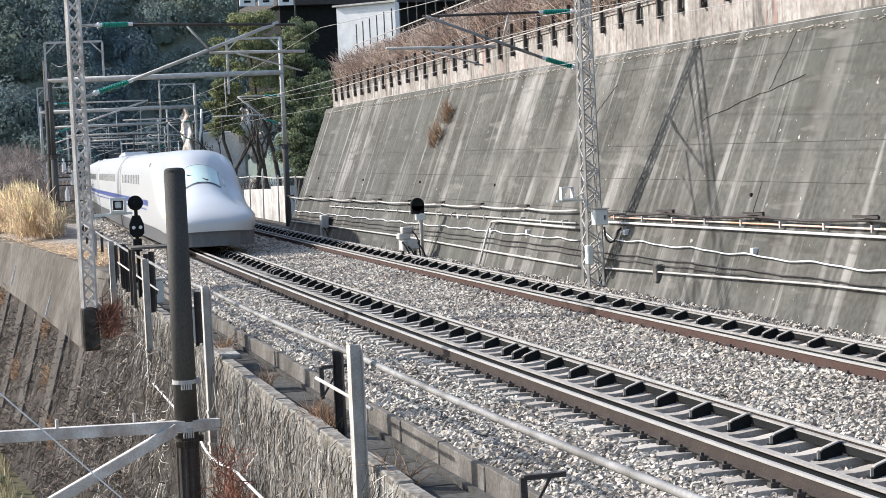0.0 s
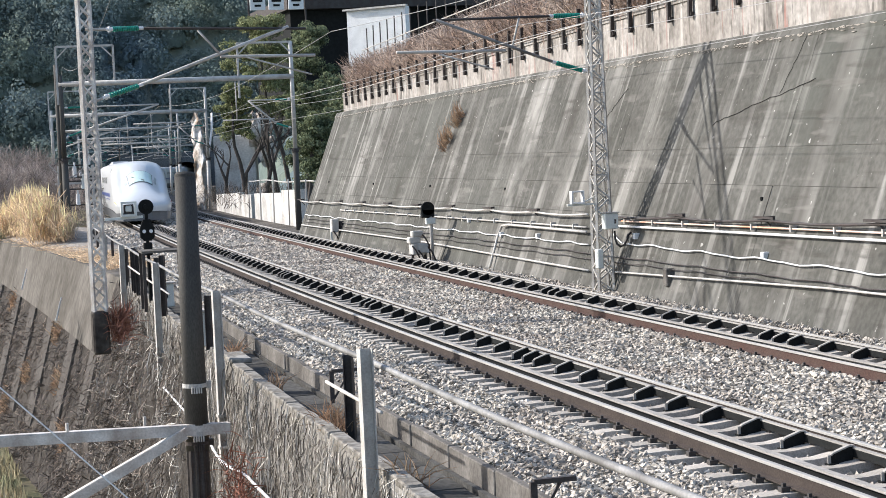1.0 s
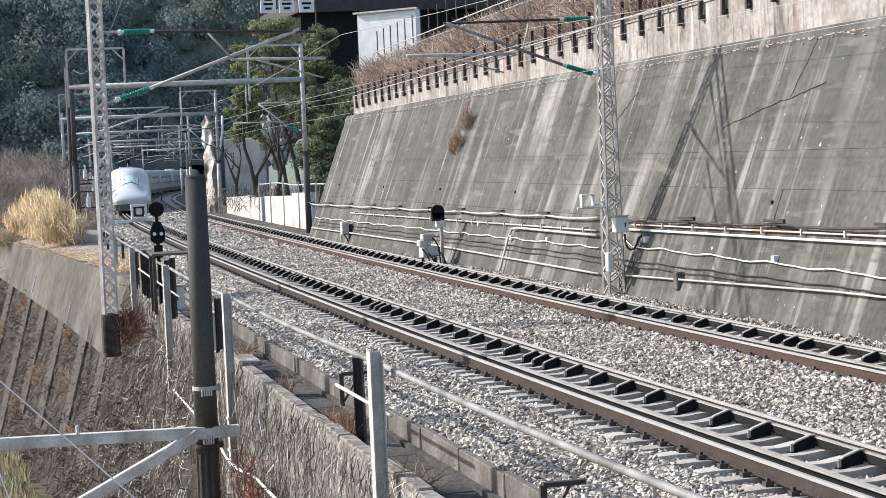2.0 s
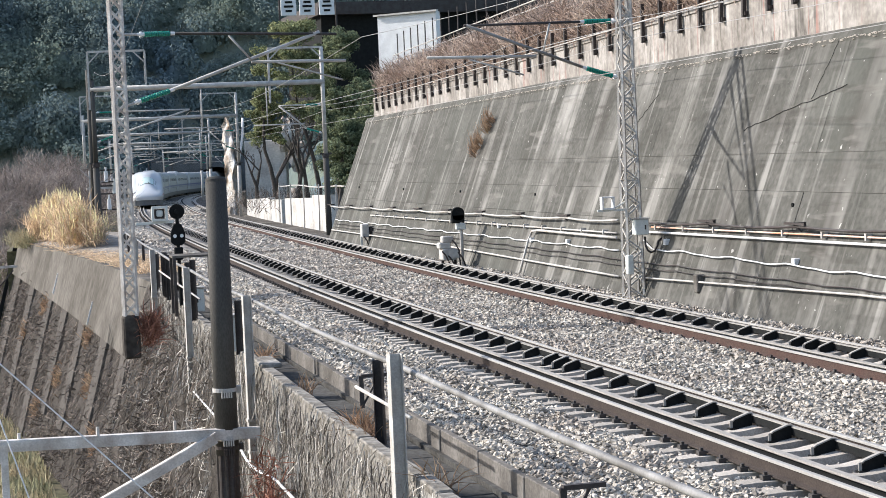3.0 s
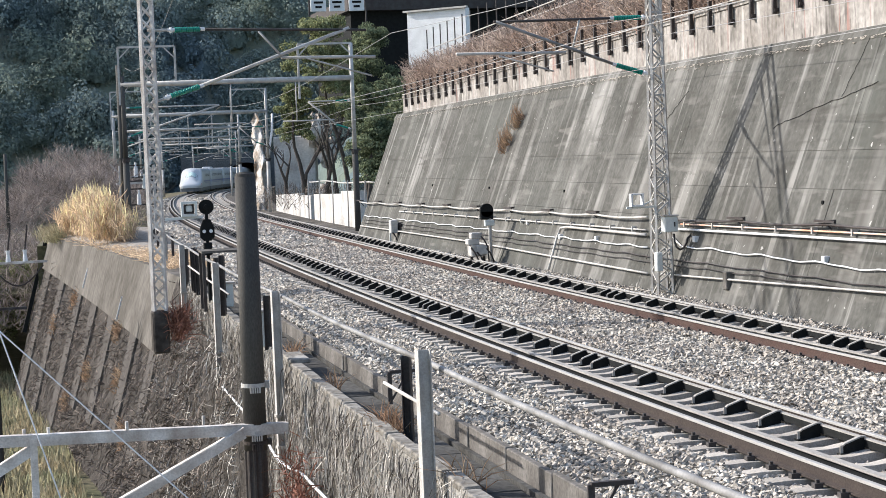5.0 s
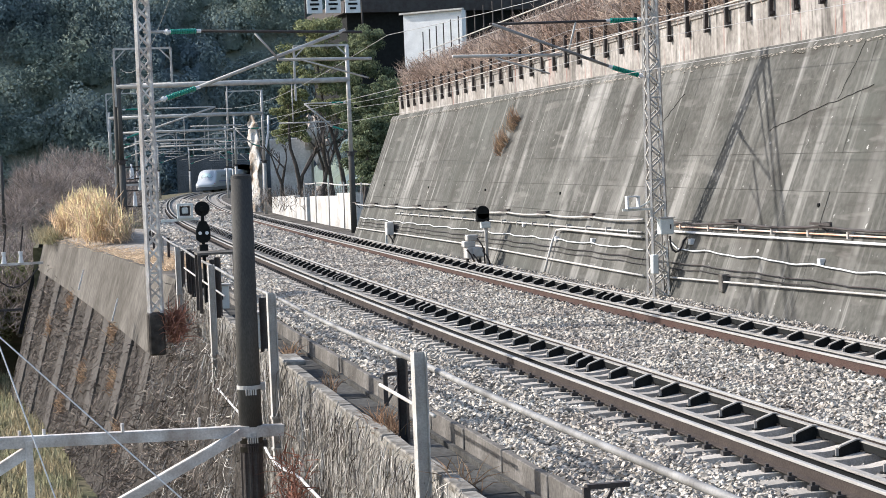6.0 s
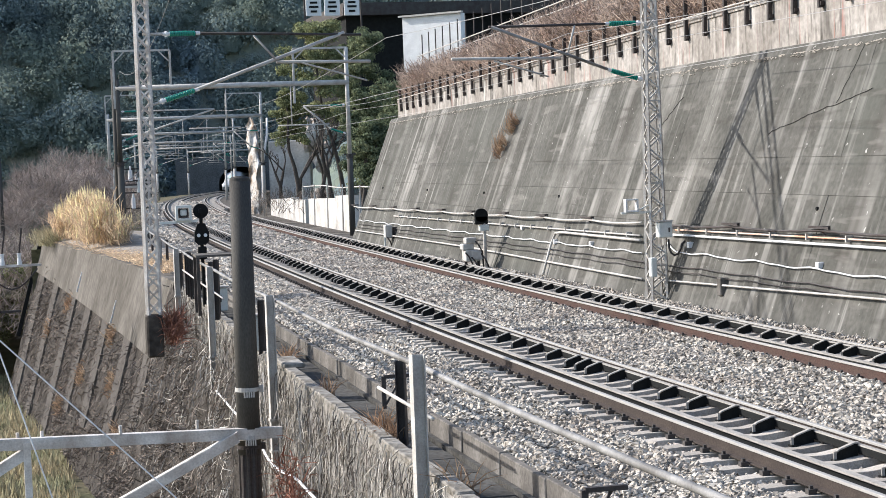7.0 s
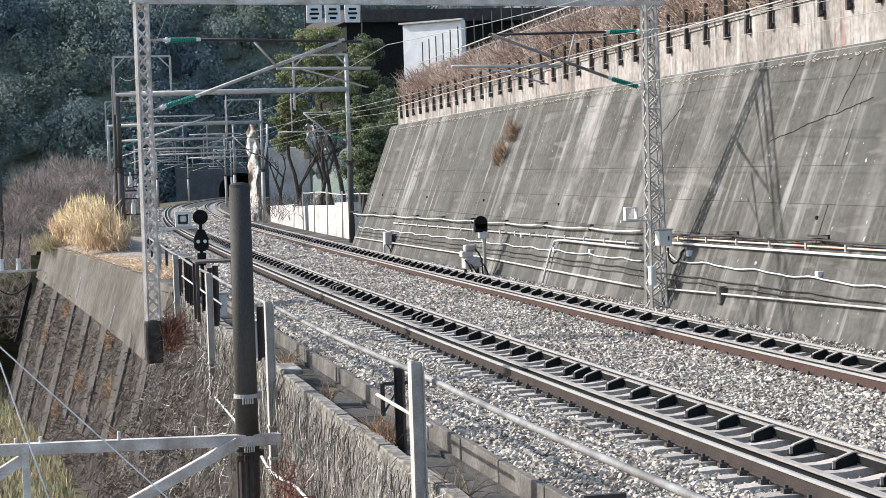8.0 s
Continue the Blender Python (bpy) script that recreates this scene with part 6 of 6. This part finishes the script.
def build_upper_buildings():
    b = tagged(new("upper_house"), "white-walled house under a dark overhanging roof on the slope", "house")
    bm = bmesh.new()
    box(bm, (0, 0, 6), (4.8, 0.5, 12.9))
    part("wall", bm, M_WHITEPAINT, b, m=pose(29.55, 125, 0, 0, 0, -48))
    bm = bmesh.new()
    box(bm, (30.0, 147.5, 14.9), (60, 165, 15.9))
    part("roof", bm, M_DARKSTEEL, b)
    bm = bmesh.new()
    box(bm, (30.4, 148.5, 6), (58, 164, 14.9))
    # black colour stands in for the deep shade under the roof
    part("shade_block", bm, M_BLACK, b, "block under the roof, coloured black for its shade")
    bm = bmesh.new()
    bar(bm, (-0.2, -0.1, 12.95), (5.0, -0.1, 12.95), 0.25, 0.12)
    part("eaves_board", bm, M_GALV, b, m=pose(29.55, 125, 0, 0, 0, -48))
    sg = tagged(new("roof_sign"), "row of three white sign boards with black lettering", "sign")
    for k, x in enumerate((27.3, 28.8, 30.4)):
        bm = bmesh.new()
        box(bm, (x - 0.62, 145.9, 14.75), (x + 0.62, 146.05, 16.15), bevel=0.02)
        board = part("board", bm, M_WHITEPAINT, sg)
        for v0, hw in ((0.36, 0.3), (0.02, 0.38), (-0.34, 0.26)):
            bm = bmesh.new()
            bar(bm, (x - hw, 145.88, 15.45 + v0), (x + hw, 145.88, 15.45 + v0), 0.03, 0.17)
            part("stroke", bm, M_BLACK, board, "black bar of lettering")
    for x in (26.6, 31.2):
        bm = bmesh.new()
        bar(bm, (x, 146.2, 11), (x, 146.2, 16.3), 0.12)
        part("support", bm, M_DARKSTEEL, sg)
    # handrail and wire fence along the upper path
    f = tagged(new("path_railing"), "pale pipe railing with thin posts along the upper path", "railing")
    for dz in (0.0, 0.55):
        bm = bmesh.new()
        pipe(bm, [(25.8 - (107 - y) * 0.062, y, 8.75 + dz * 0.6 + (107 - y) * 0.008) for y in np.arange(30, 108, 3)], 0.03, 7)
        part("rail", bm, M_GALV, f, smooth=True)
    for y in np.arange(40, 107, 2.1):
        bm = bmesh.new()
        x = 26.1 - (107 - y) * 0.062
        z = 8.6 + (107 - y) * 0.008
        tube(bm, (x, y, z), (x, y, z + 1.75), 0.035, seg=6)
        part("post", bm, M_DARKSTEEL, f)


def build_left_far():
    # distant masts and plant at the valley edge
    for x, y, h, r, lab in ((7.25, 93.5, 8.2, 0.16, "dark pole beside the portal"), (2.0, 120, 4.2, 0.12, "old dark post in the thicket")):
        bm = bmesh.new()
        tube(bm, (0, 0, -1), (0, 0, h), r, r * 0.8, 10)
        tagged(part("pole", bm, M_POLE, m=pose(x, y, 0), smooth=True), lab, "pole", group="poles")
    eq = tagged(new("switch_gear"), "pole-mounted switches and insulators beside the far portals", "switch gear")
    for k, (x, z) in enumerate(((7.4, 2.4), (8.0, 2.6), (8.4, 2.0), (8.1, 1.2), (8.7, 3.2))):
        bm = bmesh.new()
        tube(bm, (x, 95, z), (x, 95, z + 0.55), 0.11, 0.09, 10)
        tube(bm, (x, 95, z + 0.55), (x, 95, z + 0.75), 0.05, seg=8)
        part("insulator_post", bm, M_WHITEPAINT if k % 2 else M_GREYBOX, eq)
        bm = bmesh.new()
        bar(bm, (7.2, 95, z), (8.9, 95, z), 0.07)
        part("arm", bm, M_DARKSTEEL, eq)
    bm = bmesh.new()
    bar(bm, (7.0, 95, 2.3), (9.2, 95, 2.3), 0.1)
    bar(bm, (7.2, 95, -0.6), (7.2, 95, 3.2), 0.12)
    bar(bm, (8.9, 95, -0.6), (8.9, 95, 3.2), 0.12)
    part("rack", bm, M_GALV, eq)
    bm = bmesh.new()
    pipe(bm, [(6.7 + 1.9 * t / 8, 94.5, 3.3 - 0.7 * math.sin(math.pi * t / 8)) for t in range(9)], 0.03, 6)
    part("loop_cable", bm, M_WIRE, eq)
    for s, la in ((72, -3.7), (76, -3.75), (80, -3.9), (86, -3.8), (90, -3.9)):
        bm = bmesh.new()
        bar(bm, at(s, la, -0.6), at(s, la, 0.7), 0.1)
        tagged(part("marker_post", bm, M_DARKSTEEL), "dark short post beside the track", "post", group="marker posts")
    # valley pole with insulators far to the side
    v = tagged(new("valley_pole"), "pole crossarm with white insulators in the valley", "pole")
    bm = bmesh.new()
    tube(bm, (0.45, 72, -9.2), (0.45, 72, 0.9), 0.14, 0.1, 10)
    part("shaft", bm, M_POLE, v)
    for z, x1 in ((-0.27, 2.56), (-2.0, 1.72)):
        bm = bmesh.new()
        bar(bm, (-0.8, 72, z), (x1, 72, z), 0.09)
        part("crossarm", bm, M_GALVRUST if z > -1 else M_DARKSTEEL, v)
    for x in (1.12, 1.75, -0.3):
        bm = bmesh.new()
        tube(bm, (x, 72, -0.24), (x, 72, 0.02), 0.1, 0.07, 10)
        tube(bm, (x, 72, 0.02), (x, 72, 0.2), 0.06, 0.09, 10)
        part("insulator", bm, M_WHITEPAINT, v)
        bm = bmesh.new()
        pipe(bm, [(x, 72, 0.2), (x + 0.1, 72, 0.9), (x + 0.12, 72, 1.15)], 0.035, 6)
        part("fuse_link", bm, M_DARKSTEEL, v)
    bm = bmesh.new()
    pipe(bm, [(0.5 + 1.9 * t / 8, 71.8, -0.4 - 0.75 * math.sin(math.pi * t / 8)) for t in range(9)], 0.03, 6)
    part("jumper_cable", bm, M_DARKSTEEL, v)


# ---- the train ----
def car_section(y, nose):
    """Half width, floor, shoulder height, top and squareness of the body y metres behind the tip."""
    if not nose:
        return 1.68, 0.75, 1.9, 3.72, 4.0
    ys = [0, 0.1, 0.25, 0.45, 0.9, 1.6, 2.6, 3.6, 5.0, 6.2, 7.4, 8.6, 10.0, 12.0]
    w = [0.45, 0.90, 1.16, 1.34, 1.52, 1.62, 1.66, 1.67, 1.68, 1.68, 1.68, 1.68, 1.68, 1.68]
    fl = [0.76, 0.75, 0.73, 0.71, 0.68, 0.66, 0.65, 0.66, 0.70, 0.72, 0.74, 0.75, 0.75, 0.75]
    sh = [0.98, 1.00, 1.02, 1.04, 1.08, 1.14, 1.22, 1.30, 1.50, 1.72, 1.86, 1.90, 1.90, 1.90]
    tp = [1.08, 1.20, 1.31, 1.41, 1.56, 1.70, 1.82, 1.94, 2.40, 3.12, 3.55, 3.68, 3.72, 3.72]
    sq = [2.2, 2.2, 2.2, 2.2, 2.2, 2.2, 2.3, 2.5, 3.2, 4.2, 4.4, 4.2, 4.0, 4.0]
    return tuple(float(np.interp(y, ys, a)) for a in (w, fl, sh, tp, sq))


def canopy(y):
    """How far the cab roof stands above the fenders of the nose."""
    return float(np.interp(y, [0.3, 0.9, 1.6, 2.6, 3.6, 5.0, 6.2, 7.4, 8.6, 10.0], [0, 0.05, 0.12, 0.24, 0.42, 0.58, 0.42, 0.17, 0.06, 0]))


def car_point(y, a, nose, out=0.0):
    """a runs from -1 (left floor) through 0 (roof) to 1 (right floor)."""
    w, fl, sh, tp, sq = car_section(y, nose)
    s = 1 if a >= 0 else -1
    q = abs(a)
    if q <= 0.72:
        t = q / 0.72 * math.pi / 2
        x, z = math.sin(t) ** (2 / sq) * w, sh + math.cos(t) ** (2 / sq) * (tp - sh)
        if nose and x < 1.12:
            z += canopy(y) * (1 - (x / 1.12) ** 2.2) ** 1.5
    else:
        t = (q - 0.72) / 0.28
        x, z = w * (1 - 0.06 * t * t), sh + (fl - sh) * t
    n = Vector((s * x / w, -0.4 if (nose and y < 8) else 0, (z - sh) / max(0.1, tp - sh))).normalized()
    return Vector((s * x, y, z)) + n * out


def build_train_car(nose, index):
    car = new("train_car")
    L = 24.6 if not nose else 26.8
    ys = list(np.concatenate([[0, 0.1, 0.25, 0.45], np.arange(0.7, 11, 0.45), np.arange(11, L + 0.1, 2.6)])) if nose else list(np.linspace(0, L, 8))
    aa = np.linspace(-1, 1, 73 if nose else 45)
    bm = bmesh.new()
    rows = [[bm.verts.new(car_point(y, a, nose)) for a in aa] for y in ys]
    for r0, r1 in zip(rows, rows[1:]):
        for k in range(len(aa) - 1):
            bm.faces.new((r0[k], r0[k + 1], r1[k + 1], r1[k]))
    bm.faces.new(rows[0])
    bm.faces.new(rows[-1])
    bmesh.ops.recalc_face_normals(bm, faces=bm.faces[:])
    part("body", bm, M_WHITE, car, smooth=True)
    # skirt, with the rounded plough under the nose
    bm = bmesh.new()
    rows = []
    for y in ys:
        w, fl, sh, tp, sq = car_section(y, nose)
        k = 0.97
        rows.append([bm.verts.new((x, y + (0.15 if nose and y < 0.3 else 0), z)) for x, z in ((-w * k, fl + 0.02), (-w * k * 0.97, 0.22), (w * k * 0.97, 0.22), (w * k, fl + 0.02))])
    for r0, r1 in zip(rows, rows[1:]):
        for k in range(3):
            bm.faces.new((r0[k], r0[k + 1], r1[k + 1], r1[k]))
    bm.faces.new(rows[0])
    bm.faces.new(rows[-1])
    bmesh.ops.recalc_face_normals(bm, faces=bm.faces[:])
    part("skirt", bm, M_SKIRT, car, "dark grey skirt and plough")

    def patch(name, y0, y1, a0, a1, mat, out=0.012, ny=10, na=8, label="", trim=None, parent=None):
        bm = bmesh.new()
        g = []
        for i in range(ny + 1):
            row = []
            for j in range(na + 1):
                u, v = i / ny, j / na
                lo, hi = (a0, a1) if trim is None else trim(u)
                row.append(bm.verts.new(car_point(y0 + (y1 - y0) * u, lo + (hi - lo) * v, nose, out)))
            g.append(row)
        for i in range(ny):
            for j in range(na):
                bm.faces.new((g[i][j], g[i + 1][j], g[i + 1][j + 1], g[i][j + 1]))
        bmesh.ops.recalc_face_normals(bm, faces=bm.faces[:])
        return part(name, bm, mat, parent or car, label, smooth=True)
    y0 = 10.0 if nose else 0.0
    for s in (-1, 1):
        patch("blue_band", 9.0 if nose else 0.0, L, s * 0.745, s * 0.80, M_BLUEBAND, label="broad blue stripe", ny=16, na=2)
        patch("blue_line", y0, L, s * 0.83, s * 0.845, M_BLUEBAND, label="thin blue stripe", ny=8, na=1)
        k, y = 0, y0 + 3.2
        while y < L - 2.2:
            patch("window", y, y + 0.5, s * 0.61, s * 0.685, M_STAINGLASS, 0.01, 2, 2)
            y += 1.04
        patch("door", L - 1.6, L - 0.85, s * 0.50, s * 0.93, M_GALV, 0.006, 2, 6, "pale sliding door")
    if nose:
        patch("screen_frame", 3.75, 5.35, 0, 0, M_SKIRT, 0.012, 8, 14, "dark rubber frame of the windscreen", trim=lambda u: (-0.150 + 0.03 * u, 0.150 - 0.03 * u))
        ws = patch("windscreen", 3.85, 5.28, 0, 0, M_SCREEN, 0.03, 8, 12, "pale greenish windscreen of the cab", trim=lambda u: (-0.138 + 0.03 * u, 0.138 - 0.03 * u))
        for s in (-1, 1):
            patch("quarter_light", 4.3, 5.3, s * (0.155), s * 0.20, M_STAINGLASS, 0.014, 5, 3, "grey side pane of the cab")
        bm = bmesh.new()
        tube(bm, car_point(3.95, 0.03, True, 0.06), car_point(4.7, -0.07, True, 0.06), 0.025, 0.02, 6)
        part("wiper", bm, M_BLACK, ws)
        patch("side_slit", 8.2, 8.45, 0.42, 0.5, M_BLACK, 0.008, 2, 3, "dark slit behind the cab")
        patch("side_slit", 8.2, 8.45, -0.42, -0.5, M_BLACK, 0.008, 2, 3, "dark slit behind the cab")
        for s in (-1, 1):
            patch("tail_lamp", 1.3, 2.6, s * 0.62, s * 0.67, M_LAMP if s > 0 else M_YELLOW, 0.012, 5, 2, "slim lamp cluster on the nose")
        bm = bmesh.new()
        tube(bm, (0, 12.5, 3.55), (0, 12.5, 4.15), 0.03, 0.02, 6)
        part("antenna", bm, M_WHITE, car)
        bm = bmesh.new()
        tube(bm, (0.5, 9.0, 3.4), (0.5, 9.0, 3.7), 0.03, 0.02, 6)
        part("antenna", bm, M_WHITE, car)
    else:
        bm = bmesh.new()
        if index % 3 == 1:
            box(bm, (-0.8, 12.0, 3.5), (0.8, 15.5, 3.95), bevel=0.2)
        else:
            box(bm, (-0.9, 9, 3.55), (0.9, 15, 3.75), bevel=0.08)
        part("roof_cover", bm, M_WHITE, car)
    bm = bmesh.new()
    if index % 3 == 1:
        tube(bm, (0, 14.0, 3.9), (0.0, 13.3, 4.9), 0.04, seg=6)
        bar(bm, (-0.8, 13.3, 4.92), (0.8, 13.3, 4.92), 0.06)
        part("pantograph", bm, M_DARKSTEEL, car)
    for yb in (4.2 if not nose else 7.0, L - 3.6):
        bm = bmesh.new()
        for yy in (-1.25, 1.25):
            for x in (-0.75, 0.75):
                tube(bm, (x - 0.06, yb + yy, 0.43), (x + 0.06, yb + yy, 0.43), 0.43, seg=20)
            tube(bm, (-0.75, yb + yy, 0.43), (0.75, yb + yy, 0.43), 0.08, seg=8)
        for x in (-0.95, 0.95):
            box(bm, (x - 0.08, yb - 1.7, 0.35), (x + 0.08, yb + 1.7, 0.6))
        part("bogie", bm, M_DARKSTEEL, car)
    lab = "white high-speed train end car with a long nose and blue stripe" if nose else "white high-speed train car with blue window stripe"
    return tagged(car, lab, "train", group="train cars")


build_hill()
build_forest()
build_tunnel()
build_right_far()
build_upper_buildings()
build_left_far()
CARS = [build_train_car(True, 0), build_train_car(False, 1), build_train_car(False, 2), build_train_car(False, 3)]
while len(CARS) < 14:
    CARS.append(copy_thing(CARS[1 + (len(CARS) - 1) % 3], Matrix.Identity(4)))

START, SPEED = 65.5, 42.5


def motions():
    def ride(s, length):
        # both bogies stay on the track
        a, b = at(s + 4, 0, 0), at(s + length - 4, 0, 0)
        d = b - a
        yaw = math.degrees(math.atan2(d.y, d.x)) - 90
        pitch = math.degrees(math.atan2(d.z, math.hypot(d.x, d.y)))
        o = a - d.normalized() * 4
        return pose(o.x, o.y, o.z, pitch, 0, yaw)
    for i, car in enumerate(CARS):
        off = 0 if i == 0 else 27.2 + 25.0 * (i - 1)
        walk(car, [(0.5 * k, ride(min(940, START + SPEED * 0.5 * k + off), 25)) for k in range(17)])


motions()
